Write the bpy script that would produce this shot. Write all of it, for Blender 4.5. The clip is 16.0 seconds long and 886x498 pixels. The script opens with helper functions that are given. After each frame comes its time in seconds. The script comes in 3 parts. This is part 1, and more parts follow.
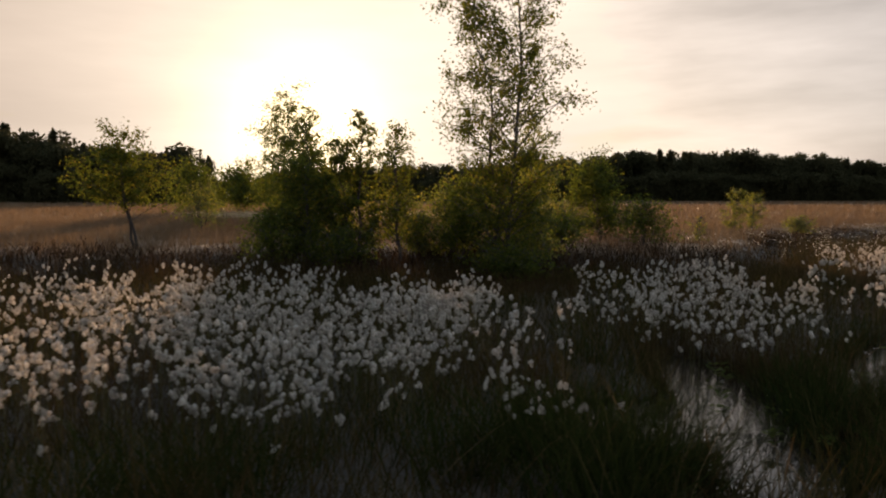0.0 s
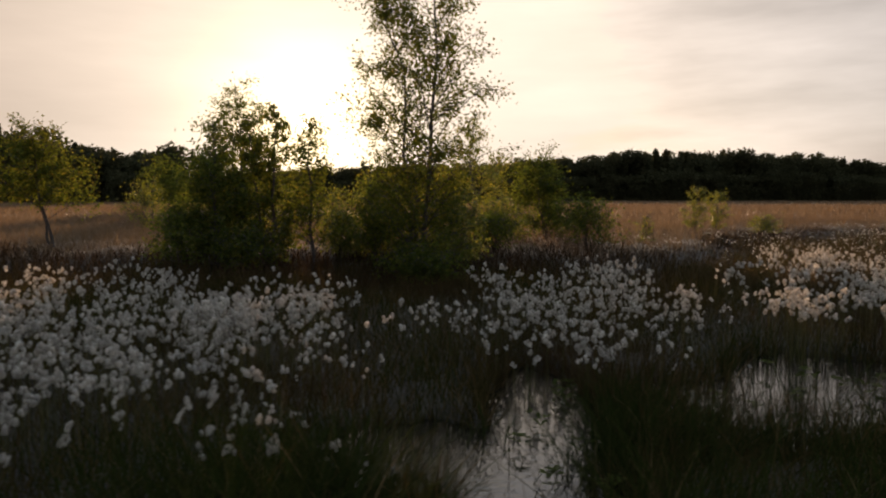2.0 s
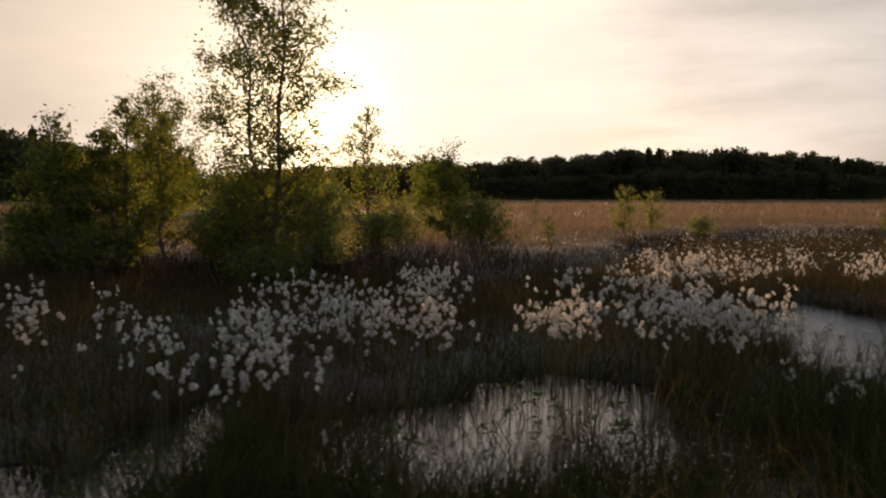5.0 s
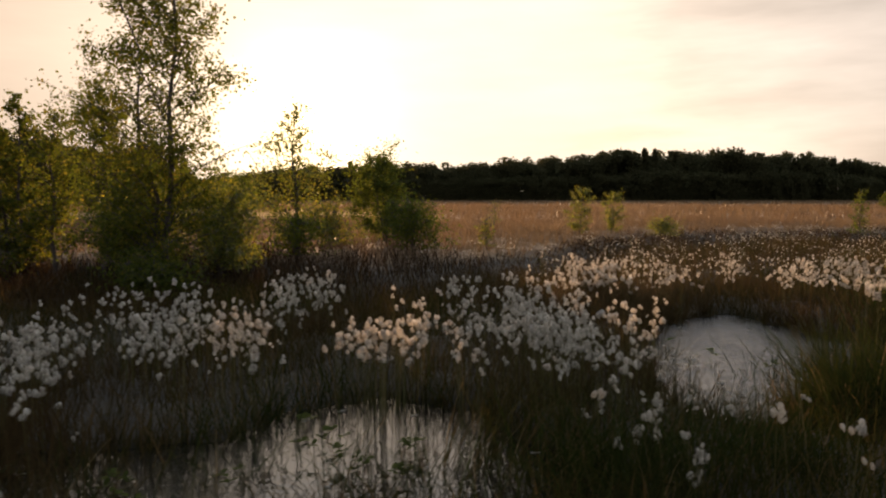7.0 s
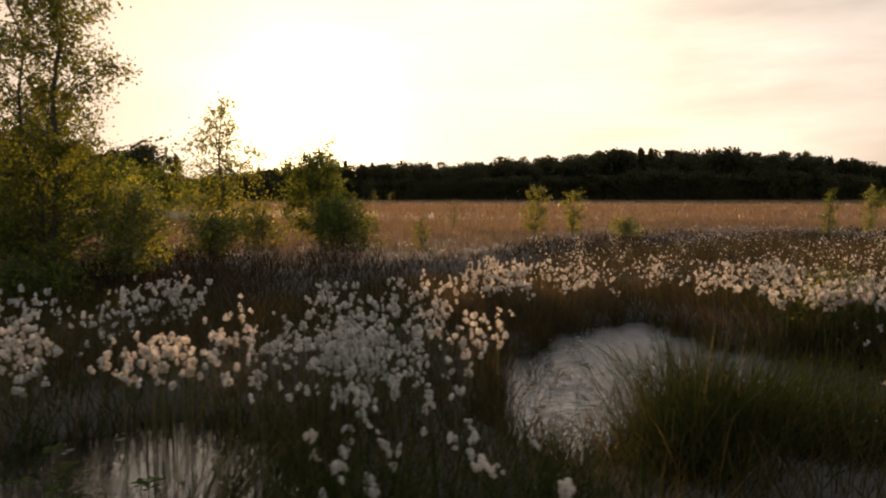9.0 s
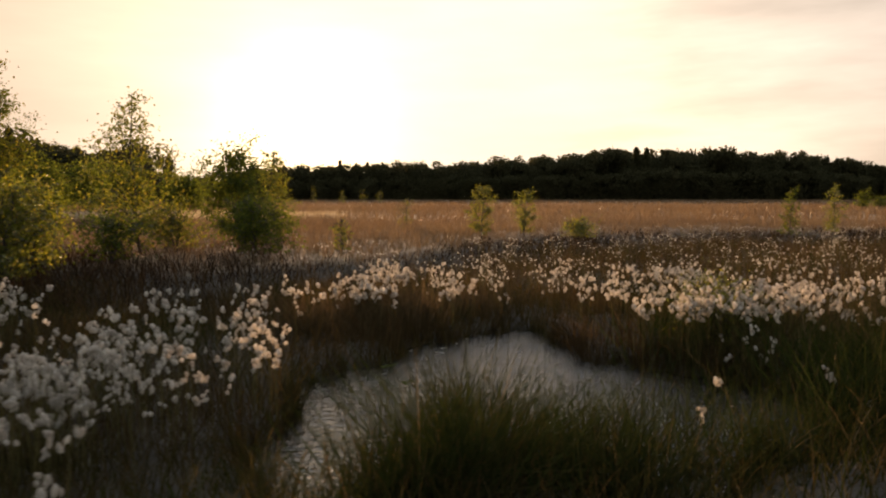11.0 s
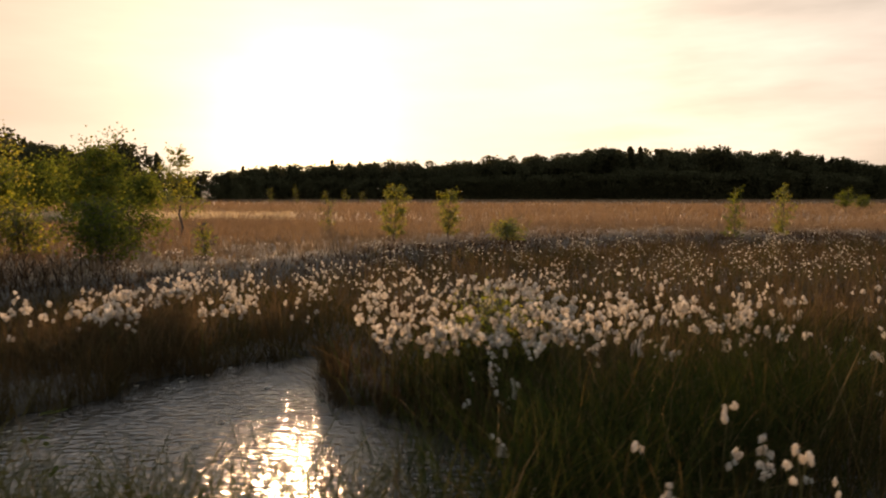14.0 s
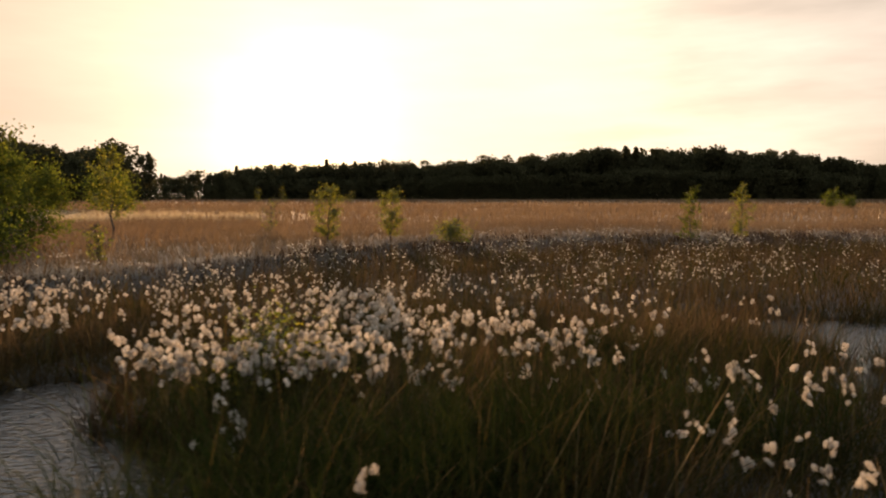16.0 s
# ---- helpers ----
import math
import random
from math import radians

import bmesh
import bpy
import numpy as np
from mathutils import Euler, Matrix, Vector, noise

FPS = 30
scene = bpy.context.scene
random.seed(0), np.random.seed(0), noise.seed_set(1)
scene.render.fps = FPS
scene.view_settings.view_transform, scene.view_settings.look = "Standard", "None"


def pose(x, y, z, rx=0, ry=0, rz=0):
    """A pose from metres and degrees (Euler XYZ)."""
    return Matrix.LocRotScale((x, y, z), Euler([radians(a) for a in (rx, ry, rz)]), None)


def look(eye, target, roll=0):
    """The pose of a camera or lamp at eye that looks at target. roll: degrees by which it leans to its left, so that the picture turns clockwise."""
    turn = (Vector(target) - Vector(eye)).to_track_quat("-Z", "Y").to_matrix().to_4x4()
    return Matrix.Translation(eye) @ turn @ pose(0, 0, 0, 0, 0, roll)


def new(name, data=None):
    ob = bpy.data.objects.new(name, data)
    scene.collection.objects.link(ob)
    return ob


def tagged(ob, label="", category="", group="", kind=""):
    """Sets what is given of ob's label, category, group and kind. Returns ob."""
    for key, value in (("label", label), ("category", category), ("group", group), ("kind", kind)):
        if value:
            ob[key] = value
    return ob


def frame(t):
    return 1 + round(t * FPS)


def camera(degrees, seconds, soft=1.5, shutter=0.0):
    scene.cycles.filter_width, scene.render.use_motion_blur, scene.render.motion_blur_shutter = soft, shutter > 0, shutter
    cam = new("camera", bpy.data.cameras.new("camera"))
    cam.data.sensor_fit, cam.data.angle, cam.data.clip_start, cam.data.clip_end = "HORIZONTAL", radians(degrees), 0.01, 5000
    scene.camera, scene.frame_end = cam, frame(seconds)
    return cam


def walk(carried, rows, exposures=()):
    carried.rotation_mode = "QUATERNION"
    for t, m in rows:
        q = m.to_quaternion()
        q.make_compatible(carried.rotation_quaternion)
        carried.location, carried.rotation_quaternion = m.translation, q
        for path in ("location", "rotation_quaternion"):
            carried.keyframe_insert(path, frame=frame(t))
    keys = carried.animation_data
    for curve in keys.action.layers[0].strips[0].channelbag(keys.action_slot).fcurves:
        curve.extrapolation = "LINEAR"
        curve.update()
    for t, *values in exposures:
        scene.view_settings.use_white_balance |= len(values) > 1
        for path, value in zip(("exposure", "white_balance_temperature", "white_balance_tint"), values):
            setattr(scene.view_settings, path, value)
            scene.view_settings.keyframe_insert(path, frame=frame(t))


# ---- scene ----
# Camera: seconds, x, y, height, tilt. It slides to the right and ahead without turning.
ROWS = [
    (0.0, -0.036, -0.355, 1.106, 4.13), (0.5, 0.211, -0.230, 1.100, 4.13), (1.0, 0.489, -0.108, 1.093, 4.13),
    (1.5, 0.735, 0.014, 1.087, 4.13), (2.0, 1.014, 0.145, 1.084, 4.15), (2.5, 1.258, 0.253, 1.082, 4.16),
    (3.0, 1.550, 0.362, 1.083, 4.19), (3.5, 1.811, 0.432, 1.087, 4.22), (4.0, 2.103, 0.507, 1.090, 4.24),
    (4.2, 2.223, 0.533, 1.092, 4.24), (6.3, 3.351, 1.020, 1.102, 4.19), (6.5, 3.449, 1.069, 1.104, 4.18),
    (7.0, 3.680, 1.181, 1.107, 4.19), (7.5, 3.908, 1.291, 1.108, 4.19), (8.0, 4.140, 1.402, 1.109, 4.19),
    (8.5, 4.379, 1.508, 1.108, 4.21), (9.0, 4.622, 1.625, 1.105, 4.22), (9.2, 4.728, 1.672, 1.104, 4.24),
    (11.3, 5.847, 2.138, 1.105, 4.25), (11.5, 5.953, 2.204, 1.107, 4.24), (12.0, 6.214, 2.353, 1.110, 4.27),
    (12.5, 6.476, 2.513, 1.113, 4.27), (13.0, 6.734, 2.667, 1.113, 4.26), (13.5, 6.989, 2.810, 1.114, 4.29),
    (14.0, 7.251, 2.950, 1.115, 4.28), (14.5, 7.521, 3.068, 1.117, 4.28), (15.0, 7.788, 3.180, 1.120, 4.28),
    (15.5, 8.050, 3.312, 1.121, 4.31), (16.0, 8.323, 3.450, 1.121, 4.30),
]
cam = camera(64.3, 16.0, soft=2.1, shutter=0.5)
walk(cam, [(t, pose(x, y, z, 90 - tilt, 0, 0)) for t, x, y, z, tilt in ROWS],
     exposures=[(0.0, 0.71, 7200, 18), (4.2, 0.71, 7200, 18), (6.3, 0.92, 7750, 19), (9.2, 1.04, 8200, 20), (11.3, 1.05, 8450, 20), (16.0, 1.05, 8450, 20)])

# ---- light: a low evening sun behind thin cloud ----
SUN_AZ, SUN_EL = radians(-11.0), radians(5.7)      # azimuth from +y towards +x
SUN_DIR = Vector((math.sin(SUN_AZ) * math.cos(SUN_EL), math.cos(SUN_AZ) * math.cos(SUN_EL), math.sin(SUN_EL)))

sun = new("sun", bpy.data.lights.new("sun", "SUN"))
sun.data.energy, sun.data.angle, sun.data.color = 5.0, radians(0.6), (1.0, 0.69, 0.44)
sun.matrix_world = look((0, 0, 30), Vector((0, 0, 30)) - SUN_DIR)

world = bpy.data.worlds.new("evening_sky")
scene.world = world
world.use_nodes = True
wt = world.node_tree
wt.nodes.clear()


def wnode(kind, **values):
    n = wt.nodes.new(kind)
    for key, value in values.items():
        n.inputs[int(key[1:])].default_value = value
    return n


def wmath(op, a, b=None, clamp=False):
    n = wt.nodes.new("ShaderNodeMath")
    n.operation, n.use_clamp = op, clamp
    for i, v in enumerate((a, b)):
        if v is None:
            continue
        if isinstance(v, (int, float)):
            n.inputs[i].default_value = v
        else:
            wt.links.new(v, n.inputs[i])
    return n.outputs[0]


def wscale(colour, factor):
    n = wt.nodes.new("ShaderNodeVectorMath")
    n.operation = "SCALE"
    if isinstance(colour, tuple):
        n.inputs[0].default_value = colour
    else:
        wt.links.new(colour, n.inputs[0])
    if isinstance(factor, (int, float)):
        n.inputs[3].default_value = factor
    else:
        wt.links.new(factor, n.inputs[3])
    return n.outputs[0]


def wadd(a, b):
    n = wt.nodes.new("ShaderNodeVectorMath")
    n.operation = "ADD"
    wt.links.new(a, n.inputs[0])
    wt.links.new(b, n.inputs[1])
    return n.outputs[0]


sky = wt.nodes.new("ShaderNodeTexSky")
sky.sky_type, sky.sun_disc = "NISHITA", False
sky.sun_elevation, sky.sun_rotation = SUN_EL, SUN_AZ
sky.air_density, sky.dust_density, sky.ozone_density = 1.0, 2.0, 1.0
coord = wt.nodes.new("ShaderNodeTexCoord")
towards = wt.nodes.new("ShaderNodeVectorMath")
towards.operation = "DOT_PRODUCT"
wt.links.new(coord.outputs["Generated"], towards.inputs[0])
towards.inputs[1].default_value = SUN_DIR
facing = wmath("MAXIMUM", towards.outputs["Value"], 0.0)
stretch = wt.nodes.new("ShaderNodeMapping")
stretch.inputs["Location"].default_value = (2.3, 0.4, 1.7)
stretch.inputs["Rotation"].default_value = (0.0, 0.10, 0.0)
stretch.inputs["Scale"].default_value = (1.3, 1.3, 6.5)
wt.links.new(coord.outputs["Generated"], stretch.inputs[0])
cirrus = wnode("ShaderNodeTexNoise", _2=2.0, _3=5.0, _4=0.55)
wt.links.new(stretch.outputs[0], cirrus.inputs[0])
streaks = wmath("ADD", wmath("MULTIPLY", cirrus.outputs[0], 0.95), 0.505)
# the veil of high cloud: an even creamy sheet round the sun, dimmer and cooler away from it
veil = wadd(wscale((0.66, 0.585, 0.47), wmath("POWER", facing, 5.0)), wscale((0.320, 0.325, 0.340), 1.0))
veil = wadd(wscale(sky.outputs[0], 0.02), wscale(veil, streaks))
sheet = wt.nodes.new("ShaderNodeVectorMath")
sheet.operation = "MINIMUM"
wt.links.new(veil, sheet.inputs[0])
wt.links.new(wscale((0.86, 0.79, 0.68), wmath("ADD", wmath("MULTIPLY", streaks, 0.12), 0.88)), sheet.inputs[1])
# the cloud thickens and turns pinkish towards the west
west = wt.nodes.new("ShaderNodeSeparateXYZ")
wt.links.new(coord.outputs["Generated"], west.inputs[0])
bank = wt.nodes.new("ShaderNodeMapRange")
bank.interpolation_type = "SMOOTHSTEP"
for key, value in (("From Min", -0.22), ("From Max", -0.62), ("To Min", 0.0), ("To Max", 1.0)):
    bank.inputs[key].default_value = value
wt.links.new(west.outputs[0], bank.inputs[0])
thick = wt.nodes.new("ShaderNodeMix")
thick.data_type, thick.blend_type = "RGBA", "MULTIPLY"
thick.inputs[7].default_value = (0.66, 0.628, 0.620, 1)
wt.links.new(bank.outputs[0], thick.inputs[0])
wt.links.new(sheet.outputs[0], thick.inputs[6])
# long thin streaks across the whole sheet
band = wt.nodes.new("ShaderNodeMapRange")
for key, value in (("From Min", 0.36), ("From Max", 0.64), ("To Min", 0.94), ("To Max", 1.05)):
    band.inputs[key].default_value = value
wt.links.new(cirrus.outputs[0], band.inputs[0])
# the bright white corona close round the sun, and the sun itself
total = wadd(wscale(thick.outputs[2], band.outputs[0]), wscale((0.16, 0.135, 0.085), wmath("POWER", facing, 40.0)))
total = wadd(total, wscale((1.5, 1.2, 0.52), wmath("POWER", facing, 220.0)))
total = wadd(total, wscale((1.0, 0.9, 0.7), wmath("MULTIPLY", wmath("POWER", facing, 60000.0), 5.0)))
# overhead the cloud is thinner and the sky bluer
over = wt.nodes.new("ShaderNodeMapRange")
over.interpolation_type = "SMOOTHSTEP"
for key, value in (("From Min", 0.25), ("From Max", 0.54), ("To Min", 0.0), ("To Max", 1.0)):
    over.inputs[key].default_value = value
wt.links.new(west.outputs[2], over.inputs[0])
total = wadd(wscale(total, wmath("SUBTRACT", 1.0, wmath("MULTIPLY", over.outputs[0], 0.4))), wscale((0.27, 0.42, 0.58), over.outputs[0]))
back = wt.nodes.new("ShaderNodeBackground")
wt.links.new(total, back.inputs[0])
back.inputs[1].default_value = 0.73
out = wt.nodes.new("ShaderNodeOutputWorld")
wt.links.new(back.outputs[0], out.inputs[0])


# ---- materials ----
class Surface:
    """A node material under construction."""

    def __init__(self, name):
        self.mat = bpy.data.materials.new(name)
        self.mat.use_nodes = True
        self.tree = self.mat.node_tree
        self.tree.nodes.clear()
        self.out = self.tree.nodes.new("ShaderNodeOutputMaterial")

    def add(self, kind, **settings):
        n = self.tree.nodes.new(kind)
        for key, value in settings.items():
            n.inputs[key.replace("_", " ")].default_value = value
        return n

    def link(self, a, b):
        self.tree.links.new(a, b)

    def noise(self, scale, detail=4.0, rough=0.6, stretch=(1, 1, 1)):
        pos = self.add("ShaderNodeTexCoord")
        m = self.add("ShaderNodeMapping", Scale=stretch)
        self.link(pos.outputs["Object"], m.inputs[0])
        n = self.add("ShaderNodeTexNoise", Scale=scale, Detail=detail, Roughness=rough)
        self.link(m.outputs[0], n.inputs["Vector"])
        return n.outputs[0]

    def ramp(self, value, stops):
        n = self.add("ShaderNodeValToRGB")
        while len(n.color_ramp.elements) < len(stops):
            n.color_ramp.elements.new(0.5)
        for e, (p, c) in zip(n.color_ramp.elements, stops):
            e.position, e.color = p, (*c, 1)
        self.link(value, n.inputs[0])
        return n.outputs[0]

    def bump(self, value, strength, distance):
        n = self.add("ShaderNodeBump", Strength=strength, Distance=distance)
        self.link(value, n.inputs["Height"])
        return n.outputs[0]

    def mix(self, a, b, factor, mode="MIX"):
        n = self.tree.nodes.new("ShaderNodeMix")
        n.data_type, n.blend_type = "RGBA", mode
        if isinstance(factor, float):
            n.inputs[0].default_value = factor
        else:
            self.link(factor, n.inputs[0])
        for s, v in ((n.inputs[6], a), (n.inputs[7], b)):
            if isinstance(v, tuple):
                s.default_value = (*v, 1)
            else:
                self.link(v, s)
        return n.outputs[2]

    def island(self):
        return self.add("ShaderNodeNewGeometry").outputs["Random Per Island"]


def thin_material(name, stops, through_light, gloss=0.0, patch=None, tint=(1.0, 1.0, 1.0), loose=0.0, fluffy=0.0):
    """Leaves, blades and fluff: light passes through them. The colour varies from piece to piece and over patches of ground."""
    s = Surface(name)
    colour = s.ramp(s.island(), stops)
    if patch:
        scale, other, amount = patch
        mask = s.ramp(s.noise(scale, 3.0), [(0.4, (0, 0, 0)), (0.62, (amount,) * 3)])
        colour = s.mix(colour, other, mask)
    shade = s.noise(9.0, 2.0)
    colour = s.mix(colour, s.ramp(shade, [(0.3, (0.62,) * 3), (0.7, (1.0,) * 3)]), 1.0, "MULTIPLY")
    d = s.add("ShaderNodeBsdfDiffuse")
    t = s.add("ShaderNodeBsdfTranslucent")
    s.link(colour, d.inputs[0])
    s.link(s.mix(colour, tint, 1.0, "MULTIPLY"), t.inputs[0])
    if fluffy:
        relief = s.bump(s.noise(260.0, 3.0), fluffy, 0.004)
        s.link(relief, d.inputs["Normal"])
        s.link(relief, t.inputs["Normal"])
    m = s.add("ShaderNodeMixShader")
    m.inputs[0].default_value = through_light
    s.link(d.outputs[0], m.inputs[1])
    s.link(t.outputs[0], m.inputs[2])
    last = m.outputs[0]
    if gloss:
        g = s.add("ShaderNodeBsdfGlossy", Roughness=0.35)
        mg = s.add("ShaderNodeMixShader")
        mg.inputs[0].default_value = gloss
        s.link(last, mg.inputs[1])
        s.link(g.outputs[0], mg.inputs[2])
        last = mg.outputs[0]
    if loose:
        gap = s.add("ShaderNodeBsdfTransparent")
        ml = s.add("ShaderNodeMixShader")
        ml.inputs[0].default_value = loose
        s.link(last, ml.inputs[1])
        s.link(gap.outputs[0], ml.inputs[2])
        last = ml.outputs[0]
    s.link(last, s.out.inputs[0])
    return s.mat


BIRCH_LEAF = thin_material("birch_leaf", [(0.0, (0.045, 0.060, 0.014)), (0.5, (0.080, 0.096, 0.022)), (0.85, (0.12, 0.12, 0.028)), (1.0, (0.17, 0.135, 0.035))], 0.47, 0.0, tint=(1.5, 1.45, 0.75))
SHRUB_LEAF = thin_material("shrub_leaf", [(0.0, (0.050, 0.066, 0.016)), (0.6, (0.095, 0.108, 0.026)), (1.0, (0.16, 0.14, 0.035))], 0.64, 0.03, tint=(1.75, 1.66, 0.72))
DARK_LEAF = thin_material("dark_shrub_leaf", [(0.0, (0.038, 0.055, 0.017)), (0.7, (0.072, 0.090, 0.026)), (1.0, (0.115, 0.12, 0.032))], 0.5, 0.0, tint=(1.8, 1.75, 0.8))
WOOD_LEAF = thin_material("woodland_leaf", [(0.0, (0.036, 0.038, 0.020)), (0.6, (0.060, 0.060, 0.030)), (1.0, (0.085, 0.080, 0.040))], 0.4)
SEDGE = thin_material("sedge_blade", [(0.0, (0.016, 0.022, 0.006)), (0.5, (0.032, 0.036, 0.010)), (0.85, (0.070, 0.048, 0.018)), (1.0, (0.16, 0.105, 0.046))], 0.45, patch=(0.8, (0.058, 0.034, 0.017), 0.8))
GREEN_SEDGE = thin_material("green_sedge_blade", [(0.0, (0.011, 0.021, 0.005)), (0.6, (0.024, 0.037, 0.009)), (0.92, (0.044, 0.050, 0.015)), (1.0, (0.10, 0.075, 0.034))], 0.32, patch=(1.1, (0.034, 0.026, 0.011), 0.7))
RUST_SEDGE = thin_material("rusty_sedge_blade", [(0.0, (0.050, 0.032, 0.018)), (0.6, (0.095, 0.062, 0.034)), (1.0, (0.17, 0.118, 0.065))], 0.5, patch=(0.7, (0.045, 0.036, 0.016), 0.8))
# bleached straw, made paler still to stand in for low sun glinting off it
PALE_GRASS = thin_material("bleached_gleaming_blade", [(0.0, (0.30, 0.22, 0.12)), (0.6, (0.42, 0.33, 0.19)), (1.0, (0.52, 0.42, 0.27))], 0.6, 0.06)
STRAW = thin_material("dry_sedge_blade", [(0.0, (0.06, 0.041, 0.02)), (0.6, (0.105, 0.075, 0.036)), (1.0, (0.20, 0.145, 0.075))], 0.4)
MOOR_GRASS = thin_material("moor_grass_blade", [(0.0, (0.105, 0.064, 0.034)), (0.6, (0.145, 0.090, 0.048)), (1.0, (0.19, 0.125, 0.07))], 0.55, 0.02, patch=(0.25, (0.165, 0.112, 0.06), 0.6))
HEATHER = thin_material("heather_twig", [(0.0, (0.022, 0.014, 0.009)), (0.6, (0.044, 0.027, 0.016)), (1.0, (0.085, 0.053, 0.028))], 0.3)
COTTON = thin_material("cotton_fluff", [(0.0, (0.48, 0.45, 0.42)), (0.6, (0.64, 0.61, 0.57)), (1.0, (0.77, 0.75, 0.72))], 0.70, tint=(1.0, 0.95, 0.85), loose=0.28, fluffy=0.8)
STEM = thin_material("cottongrass_stem", [(0.0, (0.05, 0.06, 0.02)), (1.0, (0.13, 0.10, 0.045))], 0.2)


def bark_material():
    s = Surface("birch_bark")
    bands = s.noise(6.0, 5.0, 0.7, (1.0, 1.0, 5.0))
    colour = s.ramp(bands, [(0.35, (0.02, 0.016, 0.013)), (0.55, (0.04, 0.032, 0.026)), (0.8, (0.09, 0.075, 0.062))])
    p = s.add("ShaderNodeBsdfPrincipled", Roughness=0.85)
    s.link(colour, p.inputs["Base Color"])
    s.link(s.bump(s.noise(40.0, 4.0), 0.6, 0.01), p.inputs["Normal"])
    s.link(p.outputs[0], s.out.inputs[0])
    return s.mat


def ground_material():
    s = Surface("peat_and_litter")
    peat = s.ramp(s.noise(5.0, 6.0, 0.7), [(0.3, (0.012, 0.010, 0.007)), (0.55, (0.030, 0.023, 0.014)), (0.75, (0.045, 0.040, 0.018))])
    moor = s.ramp(s.noise(1.3, 6.0, 0.7), [(0.3, (0.10, 0.064, 0.038)), (0.55, (0.16, 0.105, 0.062)), (0.8, (0.23, 0.16, 0.095))])
    pos = s.add("ShaderNodeTexCoord")
    split = s.add("ShaderNodeSeparateXYZ")
    s.link(pos.outputs["Object"], split.inputs[0])
    mask = s.ramp(split.outputs[2], [(0.24, (0, 0, 0)), (0.31, (1, 1, 1))])
    colour = s.mix(peat, moor, mask)
    p = s.add("ShaderNodeBsdfPrincipled", Roughness=0.92)
    s.link(colour, p.inputs["Base Color"])
    s.link(s.bump(s.noise(22.0, 5.0, 0.7), 0.8, 0.03), p.inputs["Normal"])
    s.link(p.outputs[0], s.out.inputs[0])
    return s.mat


def water_material():
    s = Surface("bog_water")
    p = s.add("ShaderNodeBsdfPrincipled", Roughness=0.025, IOR=1.5)
    p.inputs["Base Color"].default_value = (0.010, 0.009, 0.007, 1)
    ripple = s.noise(20.0, 1.0, 0.45, (0.75, 1.7, 1.0))
    slow = s.noise(3.0, 2.0)
    both = s.add("ShaderNodeMath")
    both.operation = "MULTIPLY"
    s.link(ripple, both.inputs[0])
    s.link(slow, both.inputs[1])
    pos = s.add("ShaderNodeTexCoord")
    split = s.add("ShaderNodeSeparateXYZ")
    s.link(pos.outputs["Object"], split.inputs[0])
    wind = s.add("ShaderNodeMapRange")      # the open eastern pools are ruffled, the sheltered ones calm
    for key, value in (("From Min", 4.2), ("From Max", 5.8), ("To Min", 0.07), ("To Max", 1.0)):
        wind.inputs[key].default_value = value
    s.link(split.outputs[0], wind.inputs[0])
    b = s.add("ShaderNodeBump", Distance=0.034)
    s.link(both.outputs[0], b.inputs["Height"])
    s.link(wind.outputs[0], b.inputs["Strength"])
    fine = s.add("ShaderNodeMapRange")      # ripples too fine to see spread the gleam
    for key, value in (("From Min", 0.07), ("From Max", 1.0), ("To Min", 0.02), ("To Max", 0.24)):
        fine.inputs[key].default_value = value
    s.link(wind.outputs[0], fine.inputs[0])
    s.link(fine.outputs[0], p.inputs["Roughness"])
    s.link(b.outputs[0], p.inputs["Normal"])
    s.link(p.outputs[0], s.out.inputs[0])
    return s.mat


BARK, PEAT, WATER = bark_material(), ground_material(), water_material()


# ---- mesh helpers ----
def mesh_of(name, verts, faces, material, smooth=False):
    """A mesh from arrays; all faces have the same number of corners."""
    verts, faces = np.asarray(verts, np.float32).reshape(-1, 3), np.asarray(faces, np.int32)
    n, k = faces.shape
    me = bpy.data.meshes.new(name)
    me.vertices.add(len(verts))
    me.vertices.foreach_set("co", verts.ravel())
    me.loops.add(n * k)
    me.loops.foreach_set("vertex_index", faces.ravel())
    me.polygons.add(n)
    me.polygons.foreach_set("loop_start", np.arange(0, n * k, k, dtype=np.int32))
    if smooth:
        me.polygons.foreach_set("use_smooth", np.ones(n, dtype=bool))
    me.update(calc_edges=True)
    me.materials.append(material)
    return me


def part(name, me, parent, label=""):
    ob = new(name, me)
    ob.parent = parent
    if label:
        ob["label"] = label
    return ob


def merge(pieces):
    """Joins (verts, faces) pairs into one."""
    vs, fs, base = [], [], 0
    for v, f in pieces:
        vs.append(v)
        fs.append(np.asarray(f) + base)
        base += len(v)
    return np.concatenate(vs), np.concatenate(fs)


